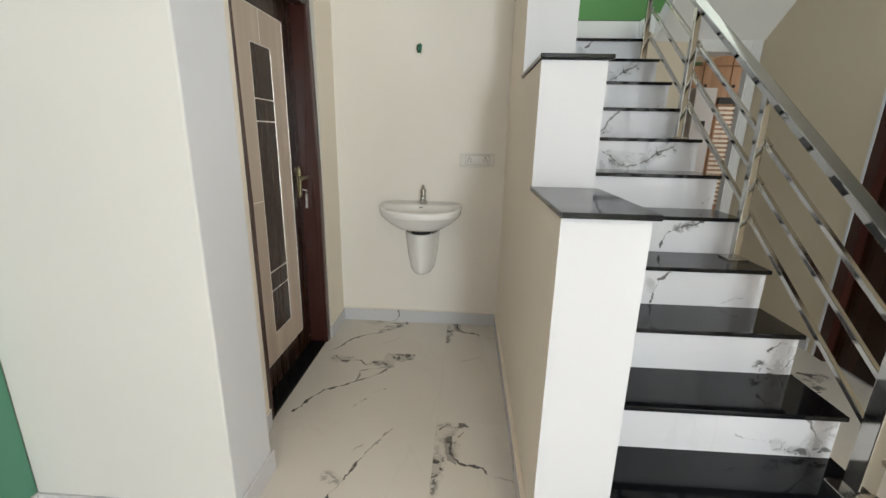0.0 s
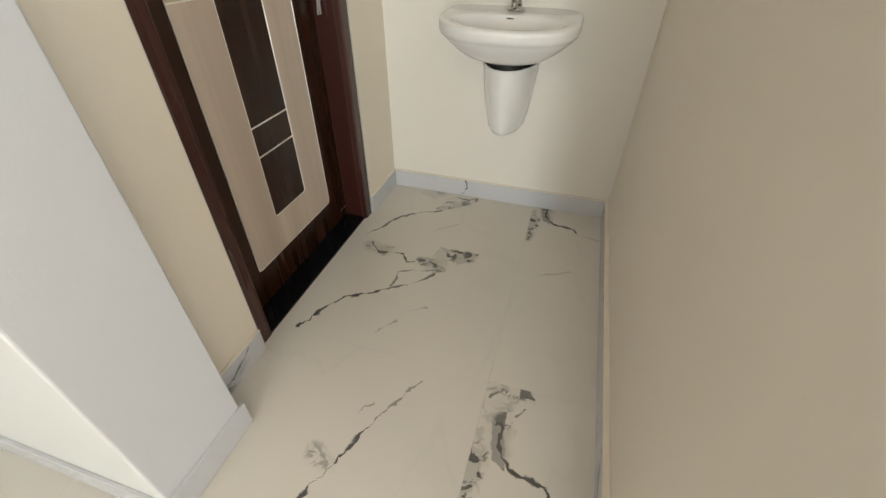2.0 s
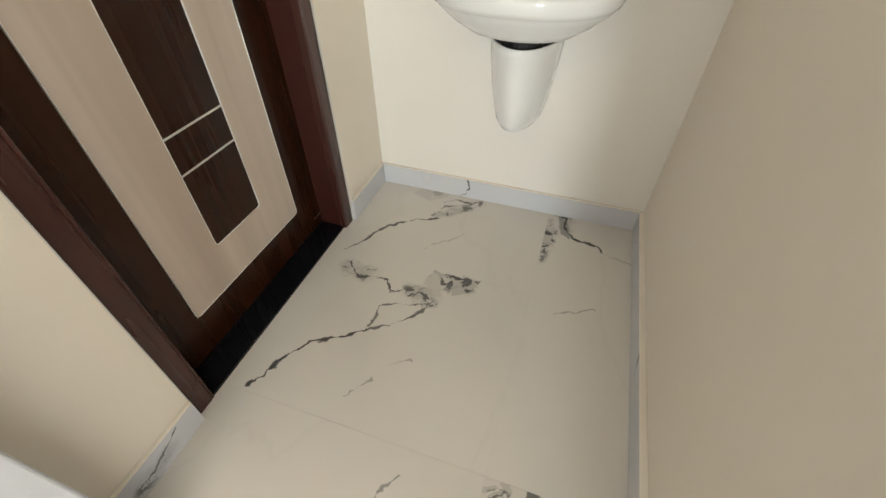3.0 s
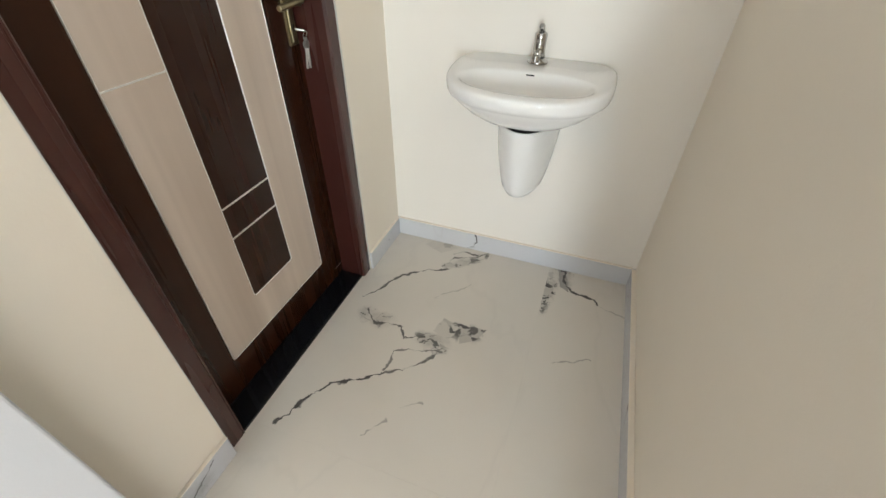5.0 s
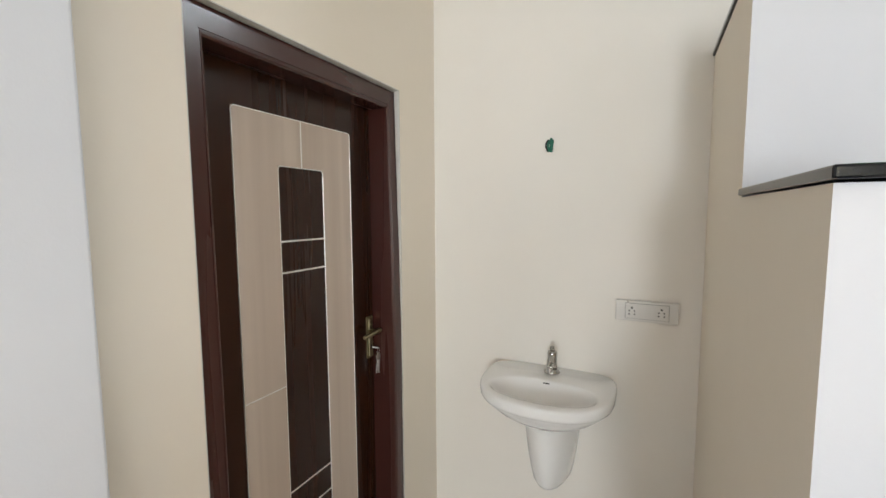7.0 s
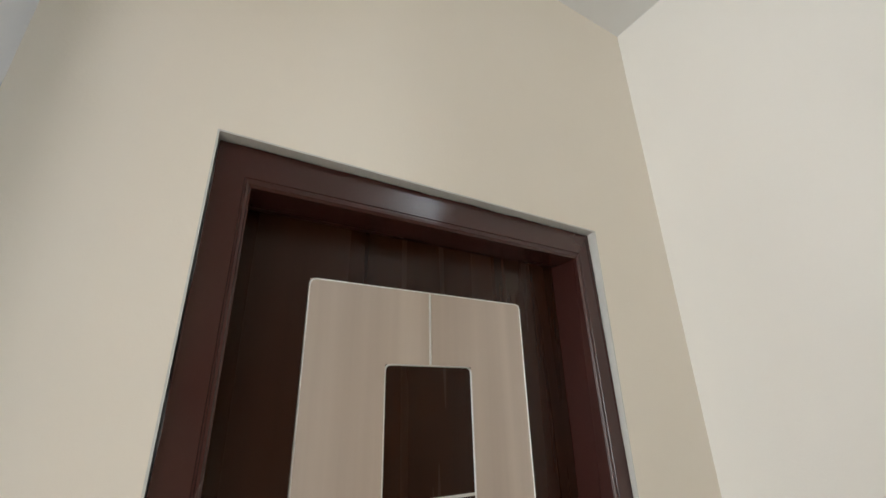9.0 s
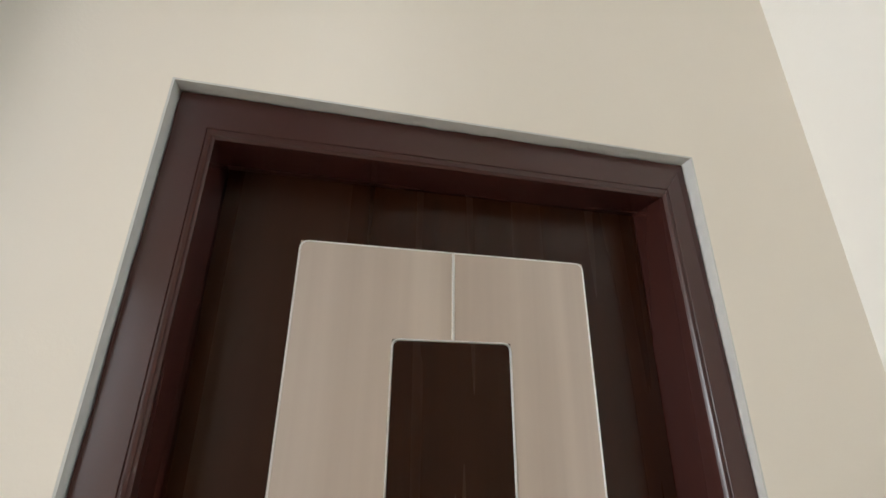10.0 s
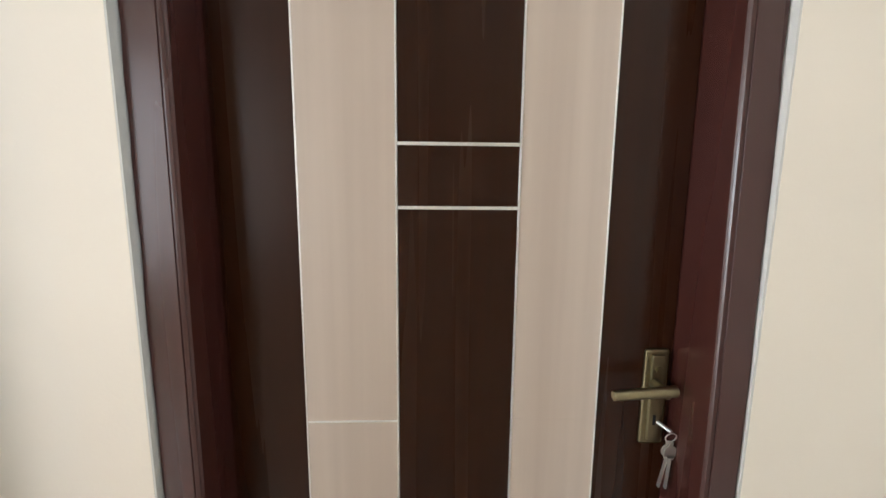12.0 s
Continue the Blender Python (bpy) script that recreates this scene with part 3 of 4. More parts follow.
for k in range(1, 13):
    y = NOSE0 + GOING * k
    tr = new("tread", tread_mesh)
    tr.parent, tr.location = stairs, (SX0, y, RISE * k)
    rs = new("riser", riser_meshes[(0, 0, 1, 2, 3, 4, 5, 6, 7, 5, 6, 3, 1)[k]])
    rs.parent, rs.location = stairs, (SX0, y + 0.018, RISE * (k - 1))

# ---- stair railing ----
railing = thing("stair_railing", "polished stainless steel stair railing with square bars", "railing", pose(2.19, 0, 0))


def rail_z(y):
    return 1.545 + 0.715 * (y + 0.715)


posts = [(-1.575, 1), (-0.715, 4), (0.06, 7), (0.84, 10)]
for i, (y, k) in enumerate(posts):
    w = 0.06 if i == 0 else 0.034
    z0 = RISE * k
    part("post", rounded(boxes((-w / 2, w / 2, y - w / 2, y + w / 2, z0 + 0.008, rail_z(y) - 0.02 + (0.03 if i == 0 else 0))), 0.004), STEEL, railing)
    part("base_plate", rounded(boxes((-w / 2 - 0.03, w / 2 + 0.03, y - w / 2 - 0.03, y + w / 2 + 0.03, z0, z0 + 0.01)), 0.002), STEEL, railing)
bm = bmesh.new()
square_bar(bm, (0, -1.60, rail_z(-1.60)), (0, 1.2, rail_z(1.2)), 0.046, 0.046)
run = Vector((0, 1, 0.715)).normalized()
bmesh.ops.rotate(bm, cent=(0, -1.60, rail_z(-1.60)), matrix=Matrix.Rotation(radians(-22), 3, run), verts=bm.verts)
part("handrail", rounded(bm, 0.004), RAIL, railing, "square polished steel handrail")
for d in (0.22, 0.39, 0.56):
    for (ya, ka), (yb, kb) in zip(posts, posts[1:]):
        bm = bmesh.new()
        square_bar(bm, (0.03, ya - 0.04, rail_z(ya) - d - 0.03), (0.03, yb - 0.03, rail_z(yb) - d - 0.03), 0.02, 0.02)
        part("bar", rounded(bm, 0.002), STEEL, railing)
    for y, k in posts:
        part("bracket", boxes((-0.02, 0.035, y - 0.012, y + 0.012, rail_z(y) - d - 0.012, rail_z(y) - d + 0.012)), STEEL, railing)

# ---- right-hand dark door and kitchen door frame ----
door2 = thing("door_2", "very dark brown wooden door in the beige wall", "door", pose(0, 0, 0), "", "structure")
part("leaf", rounded(boxes((RIGHT + 0.04, RIGHT + 0.08, D2Y0 + 0.07, D2Y1 - 0.07, 0.01, 2.01)), 0.003), DARKWOOD, door2)
part("frame", boxes((RIGHT - 0.006, RIGHT + 0.12, D2Y1 - 0.07, D2Y1 - 0.002, 0, 2.078), (RIGHT - 0.006, RIGHT + 0.12, D2Y0 + 0.002, D2Y0 + 0.07, 0, 2.078),
                    (RIGHT - 0.006, RIGHT + 0.12, D2Y0 + 0.07, D2Y1 - 0.07, 2.012, 2.078)), FRAME, door2)
part("architrave", boxes((RIGHT - 0.008, RIGHT, D2Y1, D2Y1 + 0.018, 0, 2.1)), WHITE, door2)
kf = thing("door_frame_kitchen", "white painted frame of the kitchen doorway", "door frame", pose(0, 0, 0), "", "structure")
for nm, r in (("jamb", (3.037, 3.121, FAR - 0.02, FAR + 0.05, 0, 2.076)), ("jamb", (2.560, 2.630, FAR - 0.02, FAR + 0.14, 0, 2.076)), ("head", (2.630, 3.037, FAR - 0.02, FAR + 0.14, 1.99, 2.076))):
    part(nm, rounded(boxes(r), 0.004), ALU, kf)
    part("bead", boxes((r[0] + 0.012, r[1] - 0.012, FAR - 0.027, FAR - 0.02, r[4] + 0.012, r[5] - 0.012)), ALU, kf)

cab = thing("kitchen_cupboard", "tall orange pine cupboard with panelled doors", "cupboard", pose(3.85, 2.3, 0))
part("carcass", boxes((-0.75, 0.75, 0.02, 0.5, 0.0, 2.55)), PINE, cab)
for i in range(5):
    for j in range(6):
        d = part("door", rounded(boxes((-0.746 + i * 0.3, -0.754 + (i + 1) * 0.3, -0.004, 0.018, 0.06 + j * 0.41, 0.455 + j * 0.41)), 0.005), PINE, cab)
        part("knob", boxes((-0.72 + i * 0.3, -0.70 + i * 0.3, -0.022, -0.004, 0.24 + j * 0.41, 0.27 + j * 0.41)), RUBBER, d)
lou = thing("louvred_shutter", "narrow brown louvred shutter panel", "shutter", pose(3.63, 2.16, 0))
part("stile", boxes((-0.10, -0.085, -0.015, 0.015, 0.6, 1.70), (0.085, 0.10, -0.015, 0.015, 0.6, 1.70), (-0.10, 0.10, -0.015, 0.015, 0.0, 0.6)), PINE, lou)
for i in range(22):
    bm = bmesh.new()
    square_bar(bm, (-0.084, 0, 0.63 + i * 0.049), (0.084, 0, 0.63 + i * 0.049), 0.028, 0.026)
    part("slat", bm, CREAM, lou)
part("cap", boxes((-0.10, 0.10, -0.02, 0.02, 1.70, 1.765)), RUBBER, lou)
panel = thing("cream_cabinet", "narrow cream cabinet with a black handle", "cabinet", pose(3.40, 2.14, 0))
part("body", rounded(boxes((-0.12, 0.10, 0.0, 0.14, 0, 1.86)), 0.004), ALU, panel)
part("handle", rounded(boxes((-0.02, 0.02, -0.02, 0.0, 1.42, 1.52)), 0.004), RUBBER, panel)

# ---- unseen windows, assumed for the daylight ----


def window(name, m, width, height):
    w = thing(name, "unseen white framed window with clear glass, assumed for daylight", "window", m, "", "structure")
    part("window_frame", boxes((-width / 2, width / 2, -0.04, 0.04, 0, 0.05), (-width / 2, width / 2, -0.04, 0.04, height - 0.05, height),
                               (-width / 2, -width / 2 + 0.05, -0.04, 0.04, 0.05, height - 0.05), (width / 2 - 0.05, width / 2, -0.04, 0.04, 0.05, height - 0.05),
                               (-0.03, 0.03, -0.04, 0.04, 0.05, height - 0.05)), ALU, w)
    for s in (-1, 1):
        a, b2 = sorted((s * 0.03, s * (width / 2 - 0.05)))
        p = part("pane", boxes((a, b2, -0.003, 0.003, 0.05, height - 0.05)), GLASS, w)
        p.visible_shadow = False


window("window_1", pose(2.4, BACK - 0.1, 0.4), 1.1, 2.1)
window("window_2", pose(RIGHT + 0.1, -3.6, 0.7, 0, 0, 90), 2.2, 1.8)
window("window_3", pose(RIGHT + 0.1, 1.215, 3.6, 0, 0, 90), 0.57, 1.4)
# made-up window round the kitchen fill light
window("window_fill_kitchen", pose(4.7, 1.65, 1.0, 0, 0, 90), 0.8, 1.2)
structure("threshold_side_room", rounded(boxes((LEFT - 0.5, LEFT + 0.0, -2.84, JAMB - SKT - 0.002, 0.0005, 0.008)), 0.002), GRANITE, "black granite threshold of the side doorway", "threshold")

GLOW, gt, gb = nodes_of("lamp_glow")
gb.inputs["Emission Color"].default_value, gb.inputs["Emission Strength"].default_value = (1.0, 0.78, 0.52, 1), 25.0
lamp = thing("ceiling_light", "small round lit ceiling downlight with a white rim", "ceiling light", pose(*DOWNLIGHTS[0], CEILING), "hall downlights")
bm = bmesh.new()
tube(bm, (0, 0, -0.012), (0, 0, 0), 0.075, 32, 0.085)
part("rim", bm, ALU, lamp)
bm = bmesh.new()
tube(bm, (0, 0, -0.016), (0, 0, -0.012), 0.058, 32)
part("diffuser", bm, GLOW, lamp, "glowing diffuser")
copy_thing(lamp, pose(*DOWNLIGHTS[1], CEILING))

# ---- the brown door ----
FX = -0.022                            # face of the frame
LX = -0.110                            # face of the leaf
FY0, FY1 = -1.119, -0.362              # clear opening
FZ = 1.961
structure("trim", boxes((-0.19, -0.0004, DY0, DY0 + 0.003, 0, DZ - 0.003), (-0.19, -0.0004, DY1 - 0.003, DY1, 0, DZ - 0.003), (-0.19, -0.0004, DY0, DY1, DZ - 0.003, DZ)), REVEAL, "warm grey plaster reveal round the door frame", "trim")
door_frame = thing("door_frame", "glossy maroon brown wooden door frame", "door frame", pose(0, 0, 0), "", "structure")


# moulded section of the frame: share of its width, and how far the face stands back
SECTION = [(0.0, 0.088), (0.0, 0.0), (0.78, 0.0), (0.80, 0.002), (0.84, 0.002), (0.86, 0.0), (0.93, 0.0005), (0.96, 0.003), (1.0, 0.005), (1.0, 0.133)]
O0, O1, OZ = DY0 + 0.006, DY1 - 0.006, DZ - 0.006


def proud(z, share):
    """The frame stands a little out of plumb: flush with the plaster low down, set back at the head."""
    return share * 0.019 * min(1.0, max(0.0, (DZ - z) / 1.0))


def frame_member(a, b, lean, n=60):
    """A mitred member between two ends, each end a function of the share of width; its brushed outer edge wavers a little."""
    bm = bmesh.new()
    rings = []
    for i in range(n + 1):
        f, r = i / n, []
        for u, d in SECTION:
            (ya, za), (yb, zb) = a(u), b(u)
            y, z = ya + f * (yb - ya), za + f * (zb - za)
            if u == 0.0 and 0 < i < n:
                w = 0.0022 * (noise.noise((y * 11, z * 11, 3.7)) + 0.6 * noise.noise((y * 40, z * 40, 1.2)))
                y, z = (y, z + w) if za == zb else (y + w, z)
            r.append((FX - d + (proud(z, lean) if d < 0.05 else 0.0), y, z))
        rings.append(r)
    loft(bm, rings, True, True)
    return bm


def corner_left(u):
    return O0 + u * (FY0 - O0), OZ - u * (OZ - FZ)


def corner_right(u):
    return O1 + u * (FY1 - O1), OZ - u * (OZ - FZ)


part("jamb", frame_member(lambda u: (corner_left(u)[0], 0.0), corner_left, 0.6), FRAME, door_frame)
part("jamb", frame_member(lambda u: (corner_right(u)[0], 0.0), corner_right, 1.0), FRAME, door_frame)
part("head", frame_member(corner_left, corner_right, 0.0), FRAME_H, door_frame)

door = thing("door_1", "closed dark walnut flush door with pale ash panels", "door", pose(LX, 0, 0), "", "structure")
part("leaf", boxes((-0.036, 0, FY0 + 0.002, FY1 - 0.002, 0.014, FZ - 0.002)), DARKWOOD, door)
PY0, PY1, PZ0, PZ1 = -0.991, -0.491, 0.152, 1.846      # pale field
QY0, QY1, QZ0, QZ1 = -0.836, -0.639, 0.294, 1.695      # dark centre
MID, SEAM = (QY0 + QY1) / 2, 0.992
T = 0.0012
for lab, r in (("pale ash laminate panel", (0, T, PY0, QY0, SEAM, PZ1)), ("pale ash laminate panel", (0, T, PY0, QY0, PZ0, SEAM - 0.001)),
               ("pale ash laminate panel", (0, T, QY1, PY1, SEAM, PZ1)), ("pale ash laminate panel", (0, T, QY1, PY1, PZ0, SEAM - 0.001)),
               ("pale ash laminate panel", (0, T, QY0, MID, QZ1, PZ1)), ("pale ash laminate panel", (0, T, MID, QY1, QZ1, PZ1)),
               ("pale ash laminate panel", (0, T, QY0, QY1, PZ0, QZ0))):
    part("panel", boxes(r), PALEWOOD, door, lab)


def inlay(y0, y1, z0, z1, w=0.0042, r=0.012):
    """A closed rectangle of round silver bead with small round corners."""
    pts = []
    for cy, cz, a0 in ((y1 - r, z1 - r, 0), (y0 + r, z1 - r, 90), (y0 + r, z0 + r, 180), (y1 - r, z0 + r, 270)):
        for i in range(5):
            a = radians(a0 + 22.5 * i)
            pts.append((cy + r * math.cos(a), cz + r * math.sin(a), math.cos(a), math.sin(a)))
    b = bmesh.new()
    rings = []
    for y, z, ny, nz in pts:
        rings.append([(h, y + ny * o, z + nz * o) for h, o in ((0.0, -w / 2), (0.0024, -w / 4), (0.0024, w / 4), (0.0, w / 2))])
    loft(b, rings + [rings[0]], False, False)
    bmesh.ops.remove_doubles(b, verts=b.verts[:], dist=1e-6)
    return b


part("inlay", inlay(PY0, PY1, PZ0, PZ1), SILVER, door, "thin silver metal inlay")
part("inlay", inlay(QY0, QY1, QZ0, QZ1), SILVER, door, "thin silver metal inlay")
for z in (1.459, 1.359, 0.625, 0.526):
    part("inlay", rounded(boxes((0, 0.0022, QY0 + 0.002, QY1 - 0.002, z - 0.0028, z + 0.0028)), 0.0008), SILVER, door, "thin silver metal inlay")
part("inlay", rounded(boxes((0, 0.0022, PY0 + 0.002, QY0 - 0.002, SEAM - 0.002, SEAM + 0.002)), 0.0008), SILVER, door, "thin silver metal inlay")
part("inlay", boxes((0, 0.0016, QY1 + 0.003, PY1 - 0.002, SEAM - 0.001, SEAM + 0.001)), PALEWOOD, door, "fine pale seam strip")
part("inlay", rounded(boxes((0, 0.0024, MID - 0.0024, MID + 0.0024, QZ1 + 0.002, PZ1 - 0.002)), 0.0006), SILVER, door, "thin silver metal inlay")
HY = -0.392
handle = part("door_handle", rounded(boxes((0, 0.006, HY - 0.021, HY + 0.021, 0.946, 1.121)), 0.005, 3), BRASS, door, "antique brass lever handle")
part("raised_plate", rounded(boxes((0.005, 0.012, HY - 0.011, HY + 0.013, 0.955, 1.112)), 0.003, 2), BRASS, handle)
bm = bmesh.new()
tube(bm, (0.008, HY - 0.004, 1.062), (0.052, HY - 0.004, 1.062), 0.009)
part("spindle", bm, BRASS, handle, "", True)
bm = bmesh.new()
tube(bm, (0.050, HY + 0.012, 1.067), (0.050, HY - 0.094, 1.060), 0.0098, 16, 0.0085)
part("lever", rounded(bm, 0.0025), BRASS, handle)
bm = bmesh.new()
tube(bm, (0.010, HY + 0.002, 1.086), (0.016, HY + 0.002, 1.086), 0.006)
part("screw_cap", bm, BRASS, handle)
part("keyhole", boxes((0.0115, 0.0126, HY - 0.002, HY + 0.003, 0.985, 1.003)), RUBBER, handle, "black keyhole")
part("door_stop_mark", boxes((-0.0004, 0.0004, FY1 - 0.05, FY1 - 0.004, 0.055, 0.057)), SILVER, door)
keys = thing("key_bunch", "two small nickel keys hanging from the lock", "keys", pose(LX, HY + 0.017, 0.978))
bm = bmesh.new()
tube(bm, (0.010, -0.010, 0.012), (0.034, 0.002, 0.007), 0.0032)
part("key_in_lock", bm, KEYMETAL, keys)


def ring(bm, c, R, r, axis):
    rings = []
    for i in range(20):
        a = 2 * math.pi * i / 20
        d = Vector((math.sin(a) * axis, math.cos(a) * (1 - axis * 0.6), math.sin(a) * 0.0 + math.cos(a) * axis * 0.0 + (math.sin(a) if axis < 1 else math.cos(a))))
        d.normalize()
        rings.append([Vector(c) + d * (R + r * math.cos(b)) + Vector((0.5, 0.8, 0)).normalized() * r * math.sin(b) for b in (0, 1.57, 3.14, 4.71)])
    loft(bm, rings + [rings[0]], False, False)


bm = bmesh.new()
ring(bm, (0.033, 0.003, -0.004), 0.0095, 0.0011, 0.3)
part("key_ring", bm, KEYMETAL, keys, "", True)
for dx, dy, lean in ((0.033, 0.004, -0.004), (0.029, 0.001, -0.011)):
    bm = bmesh.new()
    tube(bm, (dx, dy, -0.030), (dx + 0.0022, dy, -0.030), 0.0112, 18)
    box(bm, dx, dx + 0.0022, dy - 0.0035, dy + 0.0035, -0.021, -0.012)
    box(bm, dx, dx + 0.0022, dy - 0.006, dy + 0.006, -0.044, -0.036)
    square_bar(bm, (dx + 0.001, dy, -0.042), (dx + 0.001, dy + lean, -0.098), 0.0068, 0.0022)
    part("key", bm, KEYMETAL, keys)
structure("threshold", rounded(boxes((-0.19, -0.012, DY0 + 0.06, DY1 - 0.063, 0.0005, 0.010)), 0.002), GRANITE, "black granite threshold of the brown door", "threshold")

# ---- wash basin ----
BX = 0.574
basin = thing("wash_basin", "white ceramic wall basin with half pedestal", "wash basin", pose(BX, 0, 0))


def outline(a, front, back, yc, z, n=72, nf=2.3, nb=7.0):
    pts = []
    for i in range(n):
        th = 2 * math.pi * i / n
        c, s = math.cos(th), math.sin(th)
        e = nf if s < 0 else nb
        k = (abs(c) ** e + abs(s) ** e) ** (-1 / e)
        pts.append((a * c * k, yc + (front if s < 0 else back) * s * k, z))
    return pts


YC, YI = -0.155, -0.238


def tilted(pts):
    """The deck climbs towards the wall."""
    return [(x, y, z + 0.020 * min(1.0, max(0.0, (y + 0.36) / 0.34)) * min(1.0, max(0.0, (z - 0.80) / 0.05))) for x, y, z in pts]


bm = bmesh.new()
shell = [(0.060, 0.03, 0.14, 0.720), (0.106, 0.085, 0.153, 0.727), (0.153, 0.134, 0.153, 0.745), (0.194, 0.172, 0.153, 0.772), (0.223, 0.196, 0.153, 0.797),
         (0.241, 0.209, 0.153, 0.812), (0.2435, 0.2115, 0.153, 0.817), (0.2515, 0.2205, 0.153, 0.821), (0.257, 0.226, 0.153, 0.832), (0.259, 0.228, 0.153, 0.850),
         (0.2585, 0.2275, 0.153, 0.857), (0.256, 0.225, 0.152, 0.8625), (0.250, 0.219, 0.150, 0.866)]
hollow = [(0.214, 0.106, 0.098, 0.8655), (0.207, 0.100, 0.092, 0.864), (0.200, 0.095, 0.088, 0.8595), (0.189, 0.088, 0.082, 0.846), (0.170, 0.079, 0.074, 0.825),
          (0.140, 0.066, 0.062, 0.800), (0.098, 0.049, 0.047, 0.782), (0.05, 0.034, 0.034, 0.773), (0.022, 0.022, 0.022, 0.7715)]
loft(bm, [tilted(outline(w, f, r, YC, z, 72, 2.3, 4.6)) for w, f, r, z in shell] + [tilted(outline(w, f, r, YI, z, 72, 2.1, 2.3)) for w, f, r, z in hollow], True, True)
part("bowl", bm, CERAMIC, basin, "", True)
bm = bmesh.new()
tube(bm, (0, YI, 0.767), (0, YI, 0.7745), 0.021, 28)
part("drain", bm, CHROME, basin, "chrome drain ring")
bm = bmesh.new()
tube(bm, (0, YI, 0.7745), (0, YI, 0.7752), 0.013, 24)
part("drain_hole", bm, RUBBER, basin, "black drain hole")
part("overflow_slot", rounded(boxes((-0.013, 0.013, YI + 0.085, YI + 0.0895, 0.864, 0.869)), 0.0012), RUBBER, basin, "small dark mark on the bowl")


def shroud(a, front, z, n=40):
    pts = []
    for i in range(n + 1):
        th = math.pi * i / n
        pts.append((a * math.cos(th), -0.003 - front * math.sin(th) ** 1.15, z))
    return pts


bm = bmesh.new()
loft(bm, [shroud(a, f, z) for a, f, z in ((0.022, 0.07, 0.399), (0.050, 0.115, 0.402), (0.068, 0.138, 0.412), (0.081, 0.152, 0.433), (0.091, 0.16, 0.475), (0.102, 0.175, 0.54), (0.110, 0.19, 0.61), (0.115, 0.20, 0.67), (0.117, 0.205, 0.694),
                                          (0.114, 0.202, 0.697), (0.106, 0.194, 0.695), (0.098, 0.183, 0.64))], True, True)
part("half_pedestal", bm, CERAMIC, basin, "white ceramic half pedestal", True)
# black cylinder sized to paint the shaded gap under the bowl
bm = bmesh.new()
tube(bm, (0, -0.122, 0.650), (0, -0.122, 0.730), 0.062, 28)
part("trap_gap_fill", bm, RUBBER, basin, "black waste fitting, widened to fill the gap with shade")
for x, z in ((0.113, 0.716), (0.106, 0.672)):
    bm = bmesh.new()
    tube(bm, (x, -0.002, z), (x, -0.016, z), 0.004, 10)
    part("screw", bm, RUBBER, basin)

tap = thing("pillar_tap", "chrome pillar tap on the basin deck", "tap", pose(BX + 0.004, -0.062, 0.882))
bm = bmesh.new()
loft(bm, [[(r * math.cos(2 * math.pi * i / 28), r * math.sin(2 * math.pi * i / 28), z) for i in range(28)] for r, z in ((0.032, 0), (0.033, 0.004), (0.030, 0.009), (0.022, 0.014), (0.019, 0.02))])
part("flange", bm, TAP_METAL, tap, "", True)
bm = bmesh.new()
loft(bm, [[(r * math.cos(2 * math.pi * i / 28), dy + r * math.sin(2 * math.pi * i / 28), z) for i in range(28)] for r, z, dy in ((0.021, 0.016, 0), (0.0195, 0.036, 0), (0.0185, 0.066, 0.002), (0.020, 0.075, 0.002), (0.0195, 0.087, 0.003), (0.012, 0.093, 0.003))])
part("body", bm, TAP_METAL, tap, "", True)
bm = bmesh.new()
tube(bm, (0, -0.008, 0.038), (0, -0.052, 0.030), 0.0125, 20)
tube(bm, (0, -0.048, 0.034), (0, -0.050, 0.014), 0.0125, 20)
part("spout", rounded(bm, 0.002), TAP_METAL, tap)
bm = bmesh.new()
tube(bm, (0, 0.004, 0.089), (0.003, -0.022, 0.113), 0.011, 16, 0.009)
part("lever", rounded(bm, 0.002), TAP_METAL, tap)

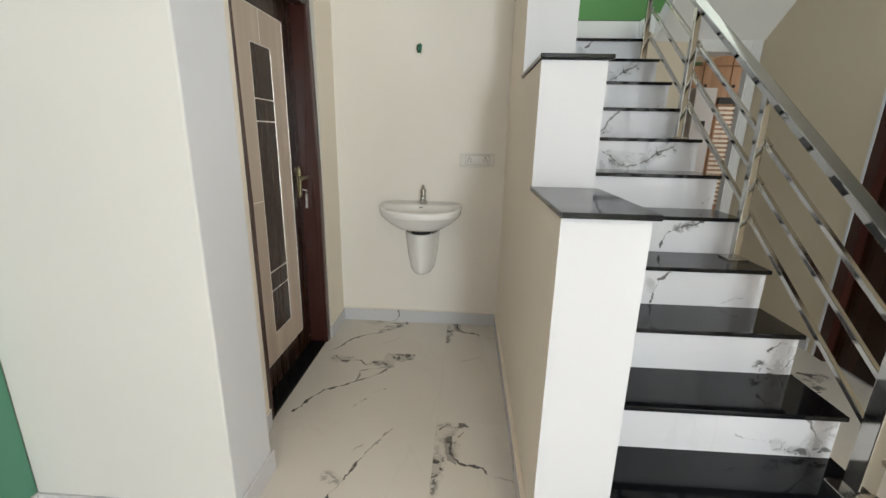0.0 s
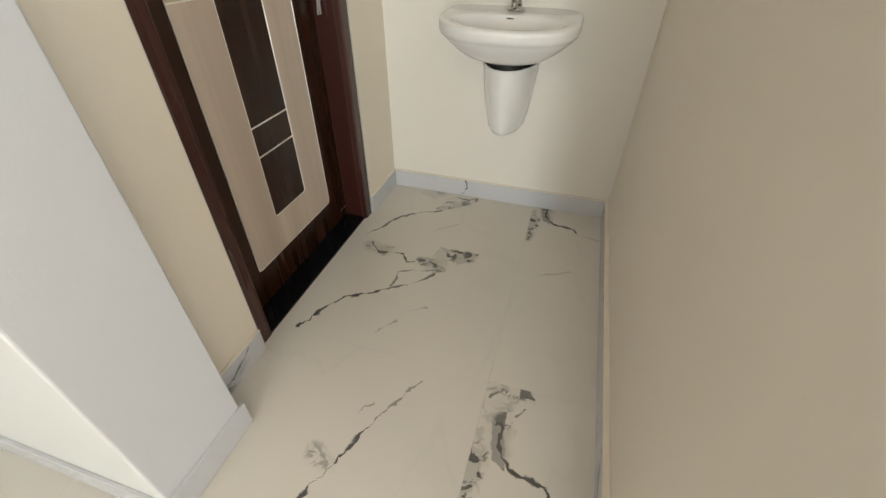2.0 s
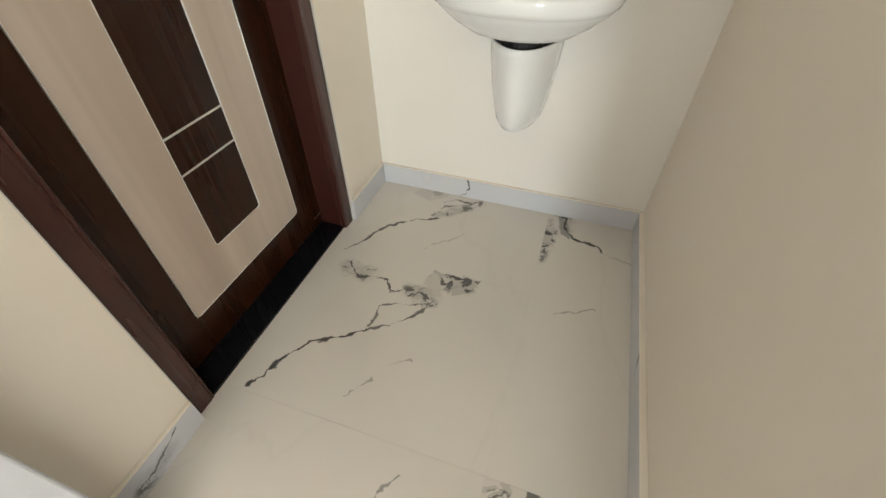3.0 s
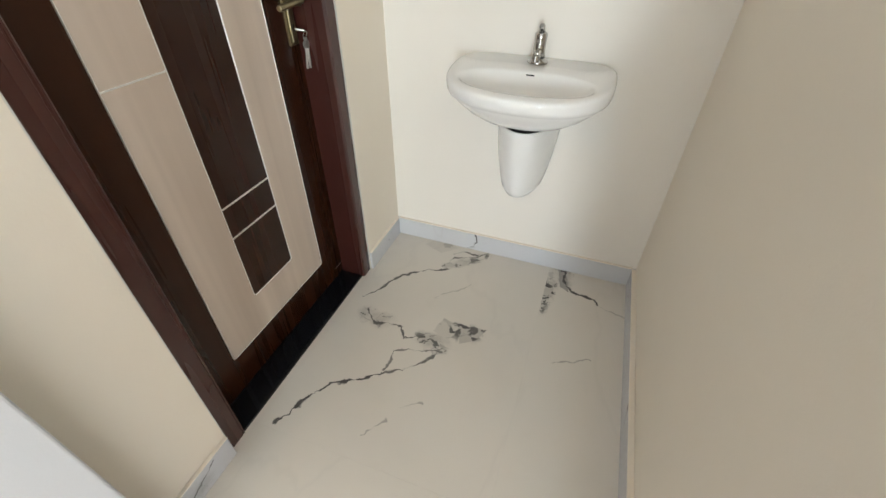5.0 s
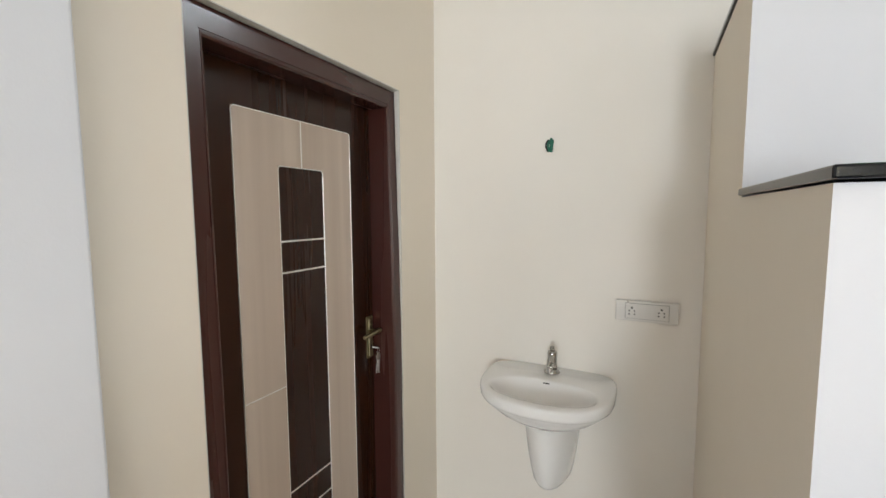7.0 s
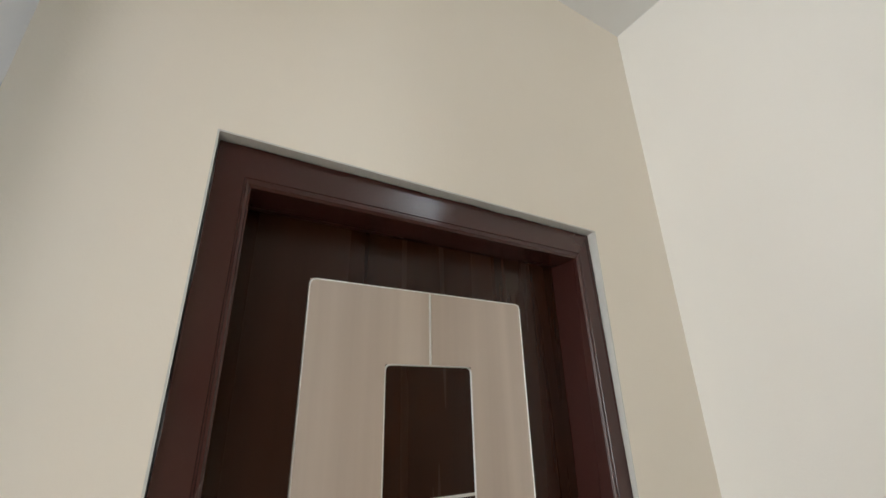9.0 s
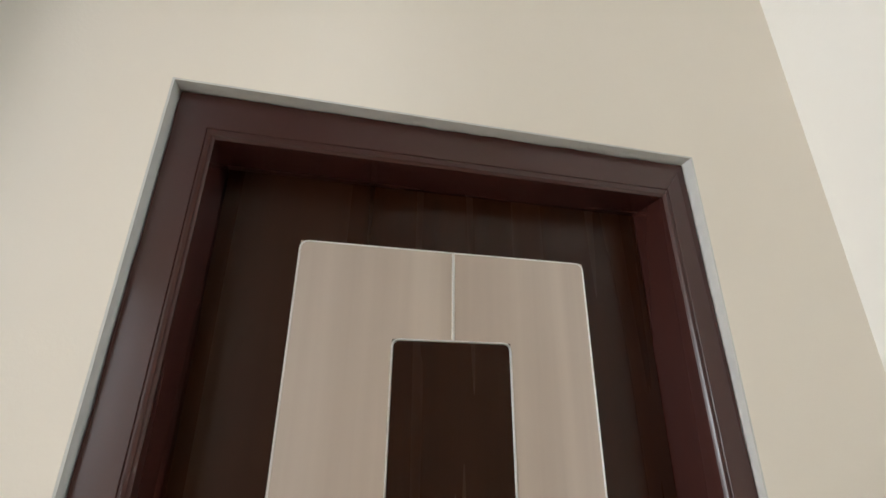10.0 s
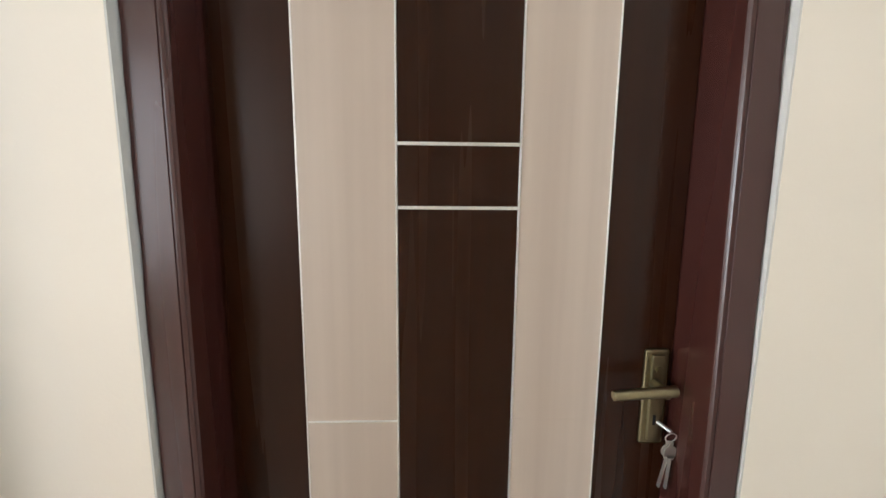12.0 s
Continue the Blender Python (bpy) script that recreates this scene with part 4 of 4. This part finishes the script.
# ---- socket board ----
board = thing("socket_board", "white plastic switchboard with two sockets", "socket", pose(0.922, 0, 1.164))
part("back_box", rounded(boxes((-0.109, 0.109, -0.026, 0, -0.040, 0.040)), 0.004, 3), PLASTIC, board)
plate = part("plate", rounded(boxes((-0.073, 0.077, -0.0305, -0.026, -0.028, 0.030)), 0.002), PLASTIC, board)
# grey strip painted where shade falls round the plate
part("shadow_gap", boxes((-0.0742, 0.0782, -0.0266, -0.0255, -0.0292, 0.0312)), GAP_SHADE, board, "grey strip for the shade round the plate")
for sx in (-0.050, 0.052):
    part("socket_face", rounded(boxes((sx - 0.022, sx + 0.022, -0.0325, -0.0305, -0.024, 0.026)), 0.001), PLASTIC, plate)
    for px, pz, r in ((0, 0.014, 0.0042), (-0.009, 0.002, 0.003), (0.009, 0.002, 0.003), (-0.0095, -0.011, 0.003), (0.0095, -0.011, 0.003)):
        bm = bmesh.new()
        tube(bm, (sx + px, -0.0322, pz), (sx + px, -0.0329, pz), r, 12)
        part("pin_hole", bm, RUBBER, plate, "dark socket hole")
bm = bmesh.new()
tube(bm, (-0.064, -0.027, 0.036), (-0.064, -0.029, 0.036), 0.004, 12)
part("screw", bm, CHROME, board)

# ---- green wire tails ----
wires = thing("wire_tails", "short green electric wire tails from the wall", "wire", pose(0.543, 0, 1.822))
rng = random.Random(4)
for i in range(4):
    cu = bpy.data.curves.new("wire", "CURVE")
    cu.dimensions, cu.bevel_depth, cu.bevel_resolution = "3D", 0.0050, 3
    sp = cu.splines.new("BEZIER")
    sp.bezier_points.add(3)
    ox = (i - 1.5) * 0.005
    for bp, co in zip(sp.bezier_points, ((ox, 0.0, 0.01), (ox * 1.2 + 0.002, -0.016, 0.020 + rng.uniform(-0.005, 0.005)), (ox * 1.3 + rng.uniform(-0.004, 0.004), -0.022, -0.002), (ox * 0.8, -0.014, -0.024 + rng.uniform(-0.008, 0.006)))):
        bp.co = co
        bp.handle_left_type = bp.handle_right_type = "AUTO"
    src = bpy.data.objects.new("wire_tmp", cu)
    me = bpy.data.meshes.new_from_object(src)
    bpy.data.objects.remove(src)
    me.materials.clear()
    me.materials.append(GREENWIRE if i else RUBBER)
    ob = new("wire", me)
    ob.parent = wires

# ---- floor tiles, last ----
floor = thing("floor", "polished white marble-look floor tiles with black veins", "floor", pose(0, 0, 0), "", "structure")
TW, TL, GAP = 0.80, 1.20, 0.0003
tile_mesh = {}
for key, mt in (("a", TILE_A), ("b", TILE_B), ("c", TILE_C), ("d", TILE_D)):
    tile_mesh[key] = to_mesh("tile", rounded(boxes((GAP / 2, TW - GAP / 2, GAP / 2, TL - GAP / 2, -0.008, 0)), 0.00015, 1), mt)
for ci in range(-2, 4):
    for ri in range(-7, 3):
        if ci == 0:
            key = "a" if ri % 2 == 0 else "b"
        elif ci == 1:
            key = "c"
        else:
            key = "d" if ci < 0 else "bcd"[(ci * 2 + ri) % 3]
        o = new("tile", tile_mesh[key])
        o.parent, o.location = floor, (-0.04 + TW * ci, -1.08 + TL * ri, 0)
